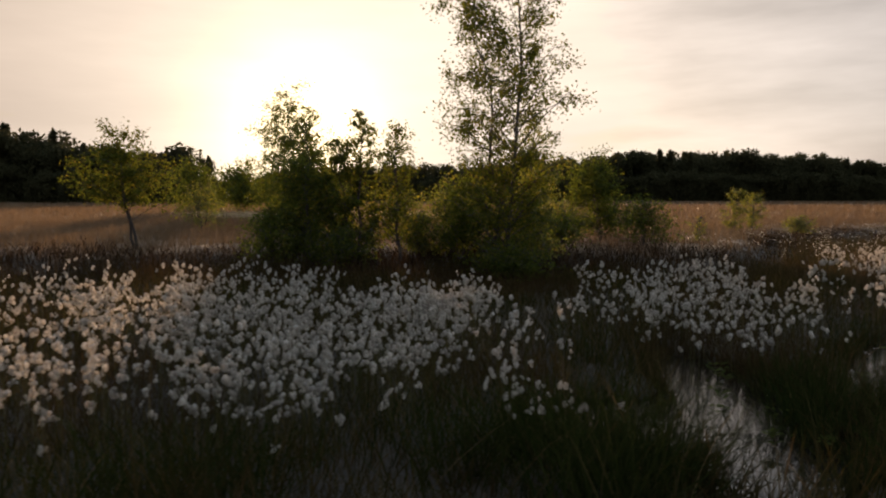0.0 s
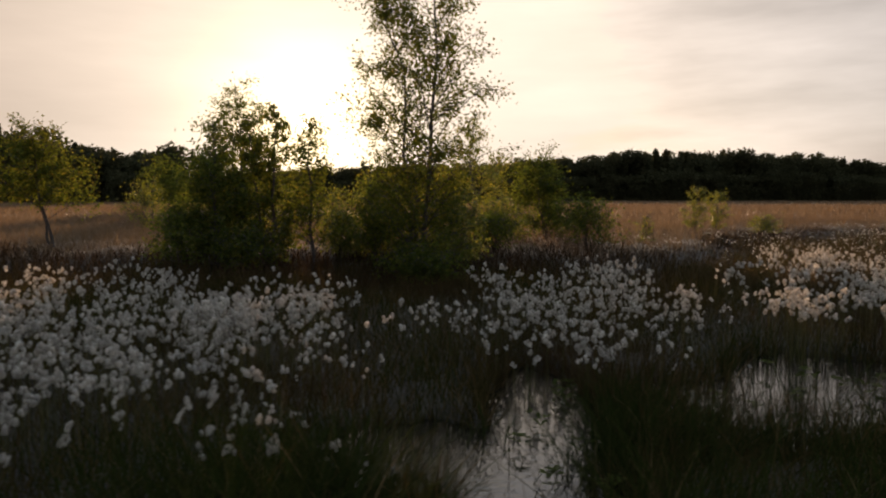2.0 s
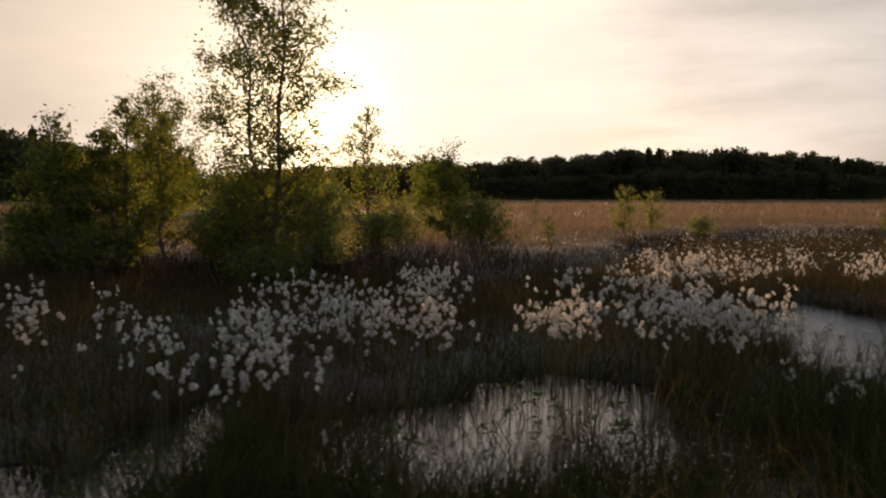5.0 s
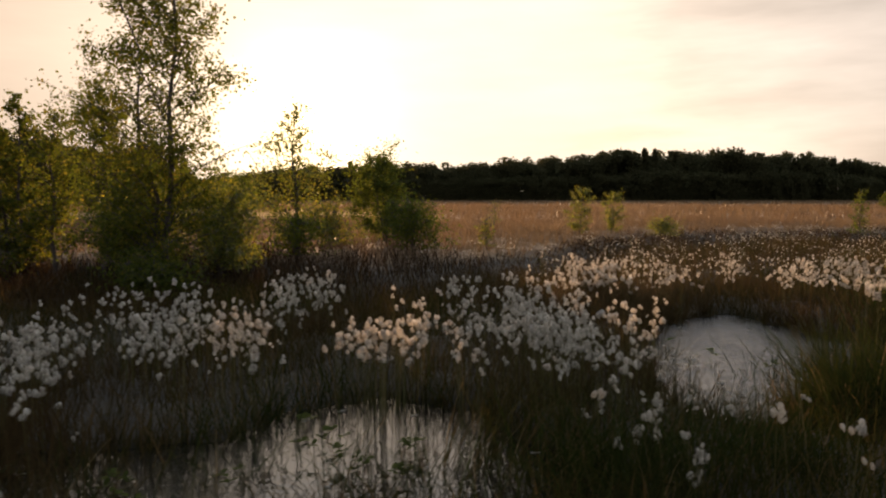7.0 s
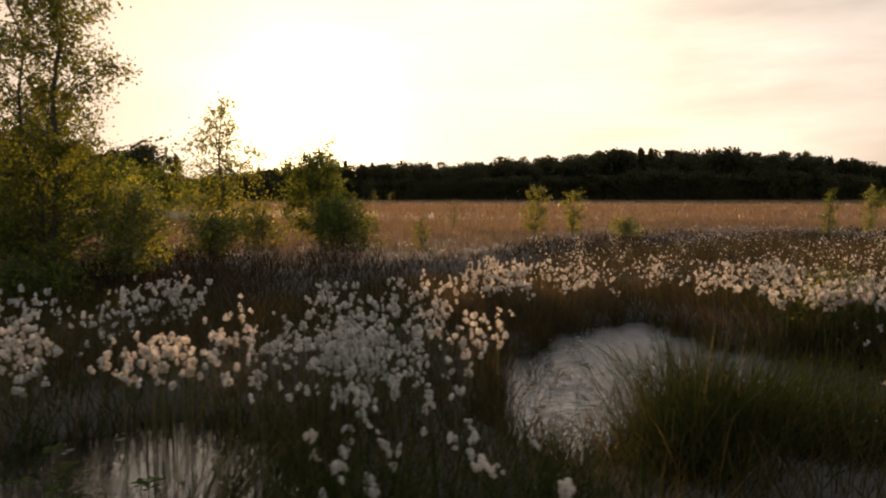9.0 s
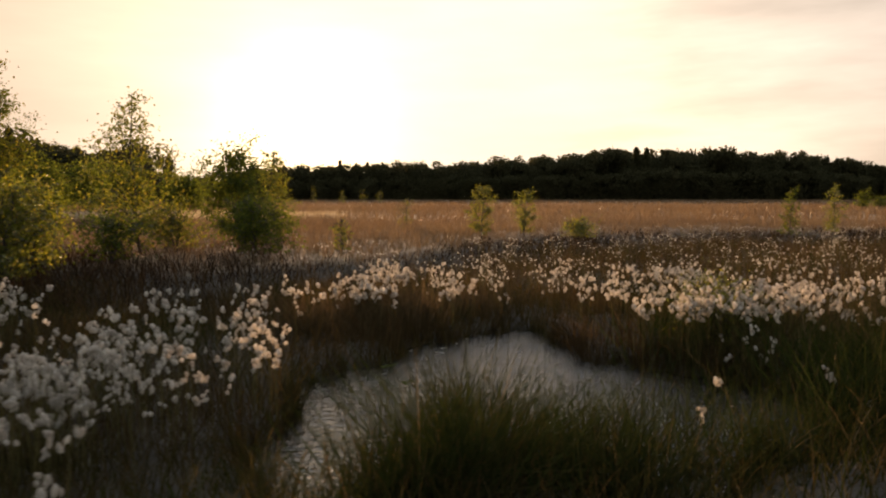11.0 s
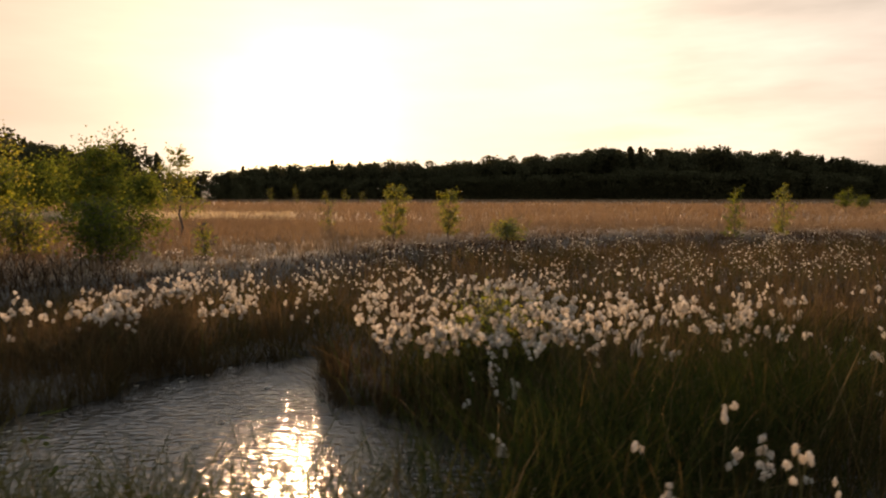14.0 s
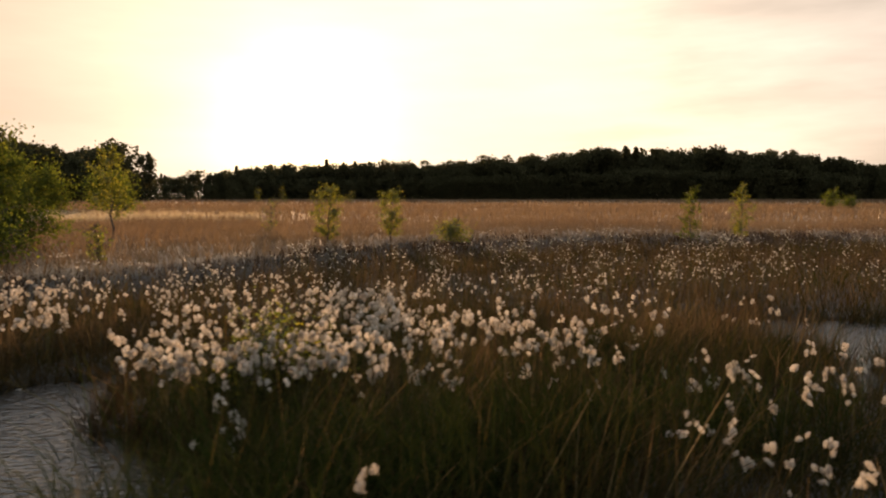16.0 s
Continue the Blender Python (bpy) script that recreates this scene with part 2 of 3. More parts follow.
def blades(rng, base, height, width, lean=0.25, curve=0.3, bearing=None):
    """Grass blades: tapered strips of five triangles that lean and bow. base (n, 3); the rest numbers or (n,)."""
    n = len(base)
    height, width = np.broadcast_to(height, n), np.broadcast_to(width, n)
    az = rng.uniform(0, 2 * np.pi, n) if bearing is None else np.broadcast_to(bearing, n) + rng.normal(0, 0.5, n)
    lean_n, curve_n = np.abs(rng.normal(0, 1, n)) * lean, np.abs(rng.normal(0, 1, n)) * curve
    way = np.stack([np.cos(az), np.sin(az), np.zeros(n)], 1)
    flat = rng.uniform(0, 2 * np.pi, n)
    side = np.stack([np.cos(flat), np.sin(flat), np.zeros(n)], 1)
    rows = []
    for u, w in ((0.0, 1.0), (0.4, 0.85), (0.75, 0.55), (1.0, 0.0)):
        mid = base + way * ((lean_n * u + curve_n * u * u) * height)[:, None]
        mid = mid + np.array([0, 0, 1.0]) * (height * u * (1 - 0.35 * np.minimum(curve_n, 1.2) * u))[:, None]
        if w:
            rows += [mid - side * (width * w / 2)[:, None], mid + side * (width * w / 2)[:, None]]
        else:
            rows.append(mid)
    verts = np.stack(rows, 1).reshape(-1, 3)
    tri = np.array([(0, 1, 3), (0, 3, 2), (2, 3, 5), (2, 5, 4), (4, 5, 6)])
    return verts, (tri[None] + (np.arange(n) * 7)[:, None, None]).reshape(-1, 3)


def tube(points, radii, sides=5):
    """A round limb along points; quads as pairs of triangles."""
    points = np.asarray(points, float)
    verts = []
    for i, p in enumerate(points):
        d = points[min(i + 1, len(points) - 1)] - points[max(i - 1, 0)]
        d = d / (np.linalg.norm(d) + 1e-9)
        a = np.cross(d, (0.31, 0.95, 0.11))
        a /= np.linalg.norm(a)
        b = np.cross(d, a)
        for k in range(sides):
            w = 2 * math.pi * k / sides
            verts.append(p + radii[i] * (a * math.cos(w) + b * math.sin(w)))
    faces = []
    for i in range(len(points) - 1):
        for k in range(sides):
            p, q = i * sides + k, i * sides + (k + 1) % sides
            faces += [(p, q, q + sides), (p, q + sides, p + sides)]
    return np.array(verts), np.array(faces)


def leaf_cards(rng, centres, size, droop=0.5):
    """Small pointed leaves: two triangles folded along the midrib."""
    n = len(centres)
    size = size * rng.uniform(0.65, 1.25, n)
    az, tilt = rng.uniform(0, 2 * np.pi, n), rng.normal(-droop, 0.6, n)
    along = np.stack([np.cos(az) * np.cos(tilt), np.sin(az) * np.cos(tilt), np.sin(tilt)], 1)
    spin = rng.normal(0, 1, (n, 3))
    side = np.cross(along, spin)
    side /= np.linalg.norm(side, axis=1)[:, None] + 1e-9
    lift = np.cross(side, along) * 0.12
    s = size[:, None]
    verts = np.stack([centres, centres + along * s * 0.42 + side * s * 0.36 + lift * s, centres + along * s,
                      centres + along * s * 0.42 - side * s * 0.36 + lift * s], 1).reshape(-1, 3)
    tri = np.array([(0, 1, 2), (0, 2, 3)])
    return verts, (tri[None] + (np.arange(n) * 4)[:, None, None]).reshape(-1, 3)


# ---- the lie of the land ----
def smooth(a, b, v):
    u = np.clip((v - a) / (b - a), 0, 1)
    return u * u * (3 - 2 * u)


def ripple(x, y, f, p):
    return np.sin(x * f + p) * np.cos(y * f * 0.83 + p * 1.7)


POOLS = [  # centre x, y, half width, half length, turn in degrees
    (1.55, 3.55, 0.30, 0.90, 4), (1.36, 2.75, 0.40, 0.75, -14), (0.85, 2.95, 0.50, 0.48, 0),
    (2.70, 3.70, 0.95, 0.66, 8), (3.40, 4.08, 0.80, 0.84, 6),
    (5.95, 6.25, 0.75, 1.15, -6), (5.34, 5.62, 0.46, 1.12, -8), (6.35, 5.75, 0.95, 1.15, 25), (6.98, 5.68, 0.64, 0.86, 0), (6.20, 7.00, 0.46, 0.74, 0),
    (11.6, 8.9, 1.2, 0.9, 0), (10.7, 7.6, 0.5, 0.5, 0),
]


def pool_reach(x, y):
    """Under 1 within a pool, over 1 outside it, with a ragged shore."""
    best = np.full_like(x, 9.0)
    for cx, cy, a, b, turn in POOLS:
        c, s = math.cos(radians(turn)), math.sin(radians(turn))
        u, v = ((x - cx) * c + (y - cy) * s) / a, (-(x - cx) * s + (y - cy) * c) / b
        best = np.minimum(best, np.sqrt(u * u + v * v))
    return best + 0.13 * ripple(x, y, 4.1, 0.4) + 0.10 * ripple(x, y, 8.3, 1.9) + 0.08 * ripple(x, y, 17.0, 0.8)


def pool_depth(x, y):
    """1 in open water, 0 on land."""
    return 1 - smooth(0.88, 1.02, pool_reach(x, y))


def shore(x, y):
    """1 along the margins of the pools."""
    d = 0.07
    inside = pool_depth(x, y)
    around = (pool_depth(x + d, y) + pool_depth(x - d, y) + pool_depth(x, y + d) + pool_depth(x, y - d)) / 4
    return np.clip(np.maximum(around * (1 - inside), 0.0) * 3.0 + (inside > 0.01) * (inside < 0.6) * 0.7, 0, 1)


BANK_X = (-12, -6, -3, 1.5, 3.0, 3.9, 5.3, 6.3, 7.5, 9, 11, 18, 34)
BANK_Y = (7.0, 7.1, 7.9, 8.0, 7.9, 8.0, 9.4, 12.0, 13.8, 14.7, 15.8, 16.3, 16.7)


def bank_line(x):
    """How far ahead the drier heath begins."""
    return np.interp(x, BANK_X, BANK_Y) + 0.25 * np.sin(np.asarray(x) * 1.7)


def land(x, y):
    """Height of the ground over the water."""
    x, y = np.asarray(x, float), np.asarray(y, float)
    near = 1 / (1 + (np.maximum(np.abs(x - 4) - 14, 0) + np.maximum(y - 20, 0)) * 0.1)
    h = 0.075 + near * (0.03 * ripple(x, y, 2.3, 0.7) + 0.02 * ripple(x, y, 6.7, 2.1) + 0.012 * ripple(x, y, 15.0, 0.3))
    h = h + 0.24 * smooth(-0.2, 3.4, y - bank_line(x)) + 0.03 * ripple(x, y, 0.35, 1.2)
    r = pool_reach(x, y)
    return h * (1 - 0.72 * (1 - smooth(0.98, 1.5, r))) - 0.25 * (1 - smooth(0.86, 1.03, r))


def spaced(lo, hi, dense_lo, dense_hi, step, growth):
    mid = list(np.arange(dense_lo, dense_hi, step))
    up, d = [dense_hi], step
    while up[-1] < hi:
        d *= growth
        up.append(up[-1] + d)
    down, d = [dense_lo], step
    while down[-1] > lo:
        d *= growth
        down.append(down[-1] - d)
    return np.array(sorted(set(down[1:] + mid + up)))


gx, gy = spaced(-900, 900, -5.0, 14.0, 0.075, 1.09), spaced(-900, 900, 1.0, 11.0, 0.075, 1.09)
mx, my = np.meshgrid(gx, gy)
ground_verts = np.stack([mx.ravel(), my.ravel(), land(mx.ravel(), my.ravel())], 1)
ii, jj = np.meshgrid(np.arange(len(gx) - 1), np.arange(len(gy) - 1))
q = (jj * len(gx) + ii).ravel()
ground = new("ground", mesh_of("ground", ground_verts, np.stack([q, q + 1, q + 1 + len(gx), q + len(gx)], 1), PEAT, True))
tagged(ground, "dark wet peat rising to an open brown moor", "ground", kind="structure")

wv = [(-6, -1, 0), (16, -1, 0), (16, 12, 0), (-6, 12, 0)]
water = new("water", mesh_of("water", wv, [(0, 1, 2, 3)], WATER))
tagged(water, "still dark bog water mirroring the pale sky", "water", kind="structure")


# ---- far woods ----
def wood_tree(rng, x, y, height, conifer):
    """One far tree: a trunk and a crown of leafy clumps over low undergrowth."""
    z = 0.3
    if conifer:
        n = 900
        u = rng.uniform(0, 1, n) ** 0.7
        a = rng.uniform(0, 2 * np.pi, n)
        tier = 0.75 + 0.35 * np.abs(np.sin(u * 17 + rng.uniform(0, 3)))
        r = ((1 - u) * height * 0.27 + 0.04) * np.sqrt(rng.uniform(0.1, 1, n)) * tier
        c = np.stack([x + r * np.cos(a), y + r * np.sin(a), z + height * u], 1)
    else:
        clumps = []
        for k in range(10):
            size = height * rng.uniform(0.10, 0.19)
            a, out_by = rng.uniform(0, 2 * np.pi), height * 0.24 * math.sqrt(rng.uniform(0, 1))
            centre = (x + out_by * math.cos(a), y + out_by * math.sin(a), z + min(height - size, height * rng.uniform(0.40, 0.95)))
            d = rng.normal(0, 1, (105, 3))
            d /= np.linalg.norm(d, axis=1)[:, None]
            clumps.append(centre + d * size * rng.uniform(0.6, 1.05, (105, 1)) * (1.15, 1.15, 0.85))
        low = rng.uniform(-1, 1, (420, 3)) * (height * 0.33, height * 0.2, height * 0.25) + (x, y, z + height * 0.25)
        c = np.concatenate(clumps + [low])
    trunk = tube([(x, y, z - 0.3), (x, y, z + height * 0.8)], (height * 0.018, height * 0.006), 4)
    return merge([leaf_cards(rng, c, height * 0.055, 0.1), trunk])


def woods(name, label, rows, seed):
    rng = np.random.default_rng(seed)
    v, f = merge([wood_tree(rng, *row) for row in rows])
    return tagged(new(name, mesh_of(name, v, f, WOOD_LEAF)), label, "woods", kind="stuff")


def wood_rows(seed, x0, x1, y0, step, ranks, tops, conifers):
    """Ranks of trees along a wood's edge; tops gives the skyline's height along x."""
    rng = np.random.default_rng(seed)
    rows = []
    for k in range(ranks):
        x = x0 + rng.uniform(0, step)
        while x < x1:
            h = np.interp(x, tops[0], tops[1]) * (rng.uniform(0.84, 1.0) if rng.uniform() < 0.7 else rng.uniform(0.98, 1.08)) * (0.6 if k == 0 else 1.0)
            rows.append((x, y0 + k * 5 + rng.uniform(-2, 2), h, rng.uniform() < conifers))
            x += step * rng.uniform(0.6, 1.4)
    return rows


woods("far_woods", "dark mixed woodland edge beyond the open moor",
      wood_rows(3, -40, 150, 147, 2.0, 5, ((-40, -31, -11, 10, 29, 55, 82, 100, 150), (6.4, 7.5, 8.0, 8.4, 9.7, 11.3, 10.1, 8.3, 9.2)), 0.16), 4)
woods("near_woods", "dark rounded oaks and spruces at the moor's edge",
      wood_rows(5, -130, -39, 101, 1.9, 4, ((-130, -70, -63, -60, -50, -44, -40.5, -38), (11, 11.5, 11, 8.8, 8.8, 7.8, 9.3, 6.5)), 0.12), 6)
woods("wood_margin", "low scattered trees along the far edge of the moor",
      wood_rows(7, -66, -30, 134, 1.5, 3, ((-62, -50, -45, -38, -30), (5, 5.5, 4.5, 5.6, 6)), 0.25), 8)


# ---- trees and shrubs ----
def woody(name, label, category, group, x, y, height, spread, leaves, leaf_size, leaf_mat, seed, stems=1, bare=0.18,
          profile=((0.0, 0.9), (0.3, 1.0), (0.6, 0.75), (1.0, 0.15)), lean=0.0, girth=1.0, limbs=26, tuft=0.10, splay=(), airy=0.6):
    """A birch, sapling or bush: tapered stems, limbs, twigs and single leaves round the twigs."""
    rng = np.random.default_rng(seed)
    root = new(name)
    z0 = float(land(np.array([x]), np.array([y]))[0]) - 0.04
    root.location = (x, y, z0)
    tagged(root, label, category, group)
    stem_pieces, limb_pieces, sites = [], [], []
    for s in range(stems):
        az = rng.uniform(0, 2 * np.pi)
        out_by = (0.16 if stems > 1 else 0.05) * height * rng.uniform(0.6, 1.2)
        if s < len(splay):
            az, out_by = (0.0, splay[s]) if splay[s] > 0 else (math.pi, -splay[s])
        top = height * (1.0 if s == 0 else rng.uniform(0.75, 0.97))
        ts = np.linspace(0, 1, 8)
        wob = rng.normal(0, 0.012 * height, (8, 2))
        wob[0] = 0
        line = np.stack([np.cos(az) * out_by * ts ** 0.8 + wob[:, 0] + lean * height * ts, np.sin(az) * out_by * ts ** 0.8 + wob[:, 1], top * ts], 1)
        r0 = girth * (0.005 + 0.0095 * height) * (0.85 if s else 1.0)
        stem_pieces.append(tube(line, r0 * (1 - 0.92 * ts) + 0.002, 7))
        count = max(5, int(limbs / stems))
        for k in range(count):
            u = bare + (0.97 - bare) * (k + rng.uniform(0, 1)) / count
            p0 = np.array([np.interp(u, ts, line[:, i]) for i in range(3)])
            reach = spread * np.interp(u, *zip(*profile)) * rng.uniform(0.55, 1.12)
            a = k * 2.4 + rng.normal(0, 0.5)
            rise = rng.uniform(0.35, 0.95) * reach
            way = np.array([math.cos(a), math.sin(a), 0])
            limb = [p0, p0 + way * reach * 0.4 + (0, 0, rise * 0.55), p0 + way * reach * 0.75 + (0, 0, rise * 0.9), p0 + way * reach + (0, 0, rise * rng.uniform(0.8, 1.1))]
            r1 = max(0.0025, r0 * 0.42 * (1 - u * 0.8))
            limb_pieces.append(tube(limb, (r1, r1 * 0.7, r1 * 0.45, 0.0015), 4))
            limb = np.array(limb)
            for t in range(7):
                w = rng.uniform(0.22, 1.0)
                q0 = np.array([np.interp(w, (0, 0.4, 0.75, 1), limb[:, i]) for i in range(3)])
                d = rng.normal(0, 1, 3) * (1, 1, 0.8) + way * 0.5
                q1 = q0 + d / np.linalg.norm(d) * reach * rng.uniform(0.18, 0.42)
                limb_pieces.append(tube([q0, (q0 + q1) / 2 + (0, 0, 0.02), q1], (0.003, 0.002, 0.001), 3))
                sites.append((q0, q1))
    sites = np.array(sites)
    odds = 1 - airy * np.clip(sites[:, 0, 2] / height, 0, 1)
    pick = rng.choice(len(sites), leaves, p=odds / odds.sum())
    w = rng.uniform(0.1, 1.08, leaves)[:, None]
    c = sites[pick, 0] * (1 - w) + sites[pick, 1] * w + rng.normal(0, tuft * spread, (leaves, 3)) * rng.uniform(0.1, 1.0, (leaves, 1))
    c[:, 2] = np.maximum(c[:, 2], 0.12)
    for piece in stem_pieces:
        part("trunk", mesh_of("trunk", *piece, BARK, True), root)
    part("branching", mesh_of("branching", *merge(limb_pieces), BARK), root)
    part("crown", mesh_of("crown", *leaf_cards(rng, c, leaf_size), leaf_mat), root)
    return root


COLUMN = ((0.0, 1.15), (0.25, 1.1), (0.5, 0.9), (0.75, 0.85), (0.9, 0.7), (1.0, 0.3))
woody("birch_tree", "tall slender birch with two stems and sparse backlit leaves", "tree", "birches", 0.78, 8.57, 4.7, 0.72, 26000, 0.036, BIRCH_LEAF, 11, stems=2, bare=0.07, profile=COLUMN, limbs=140, girth=0.6, tuft=0.135, splay=(0.12, -0.34), airy=0.1)
woody("birch_tree", "thin young birch with a bare lower stem", "tree", "birches", -0.64, 8.95, 1.95, 0.44, 3400, 0.038, BIRCH_LEAF, 12, bare=0.14, limbs=40, tuft=0.22)
woody("birch_tree", "bushy young birch with several stems", "tree", "birches", -1.25, 9.28, 2.15, 0.56, 7800, 0.042, BIRCH_LEAF, 13, stems=2, bare=0.06, limbs=56, splay=(0.12, -0.22))
woody("birch_tree", "broad-crowned birch on the open moor", "tree", "birches", -3.60, 16.4, 3.4, 0.95, 14000, 0.05, BIRCH_LEAF, 14, stems=3, bare=0.06, limbs=84, tuft=0.13,
      profile=((0.0, 0.9), (0.4, 1.0), (0.7, 0.85), (1.0, 0.3)), splay=(-0.1, 0.35, -0.25))
woody("birch_tree", "young birch with a sparse open top", "tree", "birches", -1.79, 9.0, 2.0, 0.42, 2000, 0.04, BIRCH_LEAF, 15, bare=0.2, limbs=30, tuft=0.22)
woody("birch_tree", "spreading young birch with forked crooked stems", "tree", "birches", -4.90, 10.83, 1.9, 0.95, 8000, 0.042, BIRCH_LEAF, 16, stems=2, bare=0.3, limbs=34)
woody("birch_tree", "open-crowned young birch with a leaning stem", "tree", "birches", 1.55, 11.68, 2.2, 0.66, 4800, 0.042, SHRUB_LEAF, 17, bare=0.05, limbs=52, lean=-0.05, tuft=0.14, airy=0.95,
      profile=((0.0, 1.0), (0.35, 1.0), (0.55, 0.75), (0.75, 0.5), (1.0, 0.15)))
woody("birch_tree", "small birch sapling on the moor", "tree", "birches", 2.28, 16.3, 1.75, 0.55, 2200, 0.045, SHRUB_LEAF, 18, bare=0.2, limbs=22)

BUSH = ((0.0, 1.15), (0.25, 0.95), (0.5, 0.8), (0.8, 0.55), (1.0, 0.3))


def bush(label, x, y, height, spread, leaves, seed, mat=SHRUB_LEAF, size=0.045, name="bush"):
    woody(name, label, "bush", "bushes", x, y, height, spread, int(leaves * 1.35), size * 0.9, mat, seed, stems=4, bare=0.04, profile=BUSH, limbs=48, girth=0.6, tuft=0.20, airy=0.75)


bush("dense dark buckthorn bush beside the birches", -1.85, 9.05, 1.60, 0.62, 6500, 21, DARK_LEAF)
bush("dense rounded green bush on the bank", 2.80, 12.25, 1.60, 0.64, 7000, 22, DARK_LEAF)
bush("low dark bush on the bank", 3.25, 11.2, 0.75, 0.55, 1900, 23, DARK_LEAF)
bush("dark green bush under the tall birch", 0.25, 9.0, 1.25, 0.55, 2600, 24, DARK_LEAF)
bush("yellow-green bush under the tall birch", 1.08, 9.25, 1.25, 0.52, 2600, 25)
bush("green bush behind the tall birch", 1.02, 9.95, 1.1, 0.42, 2000, 26)
bush("green bush behind the tall birch", 0.08, 9.7, 1.2, 0.45, 2200, 27)
bush("green bush beside the thin birch", -0.40, 9.75, 0.75, 0.36, 1300, 28)
bush("yellow-green backlit bush beside the birches", -1.42, 9.85, 1.1, 0.40, 1800, 51)
bush("yellow-green backlit bush on the bank", 2.00, 11.75, 0.62, 0.50, 1300, 52)
bush("low dark mound of heather under the tall birch", 0.80, 8.20, 0.38, 0.55, 2600, 57, DARK_LEAF)
bush("low dark bush among the heather", -1.40, 8.70, 0.62, 0.50, 1500, 53, DARK_LEAF)
bush("low dark bush among the heather", 1.75, 10.4, 0.6, 0.5, 1300, 55, DARK_LEAF)
bush("low dark bush among the heather", -2.35, 9.2, 0.8, 0.5, 1700, 56, DARK_LEAF)
bush("pale green bush on the moor", -5.6, 16.0, 1.2, 0.6, 1800, 29)
bush("green bush on the bank", 0.35, 11.1, 1.1, 0.6, 2000, 30)
bush("green bush on the bank", -0.75, 11.6, 0.9, 0.5, 1500, 31)
bush("low yellow-green bog myrtle bush", 7.52, 6.75, 0.50, 0.32, 2000, 32, size=0.022)
bush("low yellow-green bush at the moor's edge", 8.5, 16.5, 0.42, 0.45, 900, 33)
bush("small rounded bush far out on the moor", 29.9, 42.8, 1.35, 0.5, 1200, 34, DARK_LEAF, size=0.07)
bush("small rounded bush far out on the moor", 31.6, 44.0, 0.8, 0.55, 900, 35, DARK_LEAF, size=0.07)


for bx, by, bh, seed in ((-9.4, 32, 2.3, 61), (-7.4, 31, 2.0, 62), (-11.6, 33, 2.5, 63), (-5.9, 33.5, 1.7, 64)):
    bush("dense dark green bush out on the moor", bx, by, bh, 1.3, 3800, seed, DARK_LEAF, size=0.11)


def sapling(label, x, y, height, spread, leaves, seed, mat=SHRUB_LEAF):
    woody("birch_sapling", label, "sapling", "saplings on the moor", x, y, height, spread * 0.88, int(leaves * 1.8), 0.032, mat, seed, bare=0.08, limbs=30, girth=0.7,
          profile=((0.0, 0.7), (0.35, 1.0), (0.75, 0.8), (1.0, 0.35)), tuft=0.14)


sapling("slim backlit birch sapling in the brown moor grass", 6.40, 15.2, 0.98, 0.32, 1300, 41)
sapling("slim backlit birch sapling in the brown moor grass", 7.36, 16.5, 0.95, 0.34, 1300, 42)
sapling("slim birch sapling in the brown moor grass", 13.16, 17.2, 1.14, 0.28, 700, 43, DARK_LEAF)
sapling("slim birch sapling in the brown moor grass", 14.3, 17.6, 1.20, 0.32, 900, 44)
sapling("thin pale sapling at the bog's edge", 4.33, 11.6, 0.5, 0.2, 200, 45)
sapling("thin pale sapling in the brown moor grass", 4.87, 17.6, 0.75, 0.25, 160, 46)
for k, (sx, sy, sh) in enumerate(((-6.7, 70.0, 1.7), (-4.1, 71.0, 1.4), (-1.9, 69.0, 1.5), (-0.5, 71.5, 1.3), (-9.6, 72.0, 1.6))):
    sapling("small pale sapling far out on the moor", sx, sy, sh, 0.55, 420, 470 + k)


# ---- grasses ----
def on_land(x, y, sink=0.02):
    return np.stack([x, y, land(x, y) - sink], 1)


def scatter(rng, n, x0, x1, y0, y1, keep):
    """n tries in a rectangle, kept by the chance that keep(x, y) gives."""
    x, y = rng.uniform(x0, x1, n), rng.uniform(y0, y1, n)
    k = rng.uniform(0, 1, n) < keep(x, y)
    return x[k], y[k]


def stuff(name, label, category, pieces, mat):
    v, f = merge(pieces)
    return tagged(new(name, mesh_of(name, v, f, mat)), label, category, kind="stuff")


def lowness(x, y):
    """The growth on the shore beyond the open eastern pool is short."""
    return 1 - 0.10 * smooth(5.5, 5.9, x) * (1 - smooth(6.9, 7.6, x)) * smooth(6.9, 7.3, y) * (1 - smooth(9.5, 11.0, y))


def bog(x, y):
    return (1 - smooth(0.0, 1.6, y - bank_line(x)))


rng = np.random.default_rng(60)
# short dark sedge over the bog, thinning out in the water
x, y = scatter(rng, 220000, -6, 15, 0.3, 9.5, lambda x, y: bog(x, y) * (1 - 0.985 * pool_depth(x, y)) * (0.8 + 0.2 * ripple(x, y, 1.7, 0.2)))
near_sedge = blades(rng, on_land(x, y), rng.uniform(0.10, 0.32, len(x)) * (1 - 0.3 * ripple(x, y, 2.9, 1.1)) * lowness(x, y), 0.005, 0.25, 0.45)
x, y = scatter(rng, 90000, -3, 34, 7.0, 20, lambda x, y: bog(x, y) * 0.9)
far_sedge = blades(rng, on_land(x, y), rng.uniform(0.12, 0.30, len(x)) * lowness(x, y), 0.010, 0.25, 0.4)
stuff("sedge", "dark green and brown sedge covering the bog", "grass", [near_sedge, far_sedge], SEDGE)
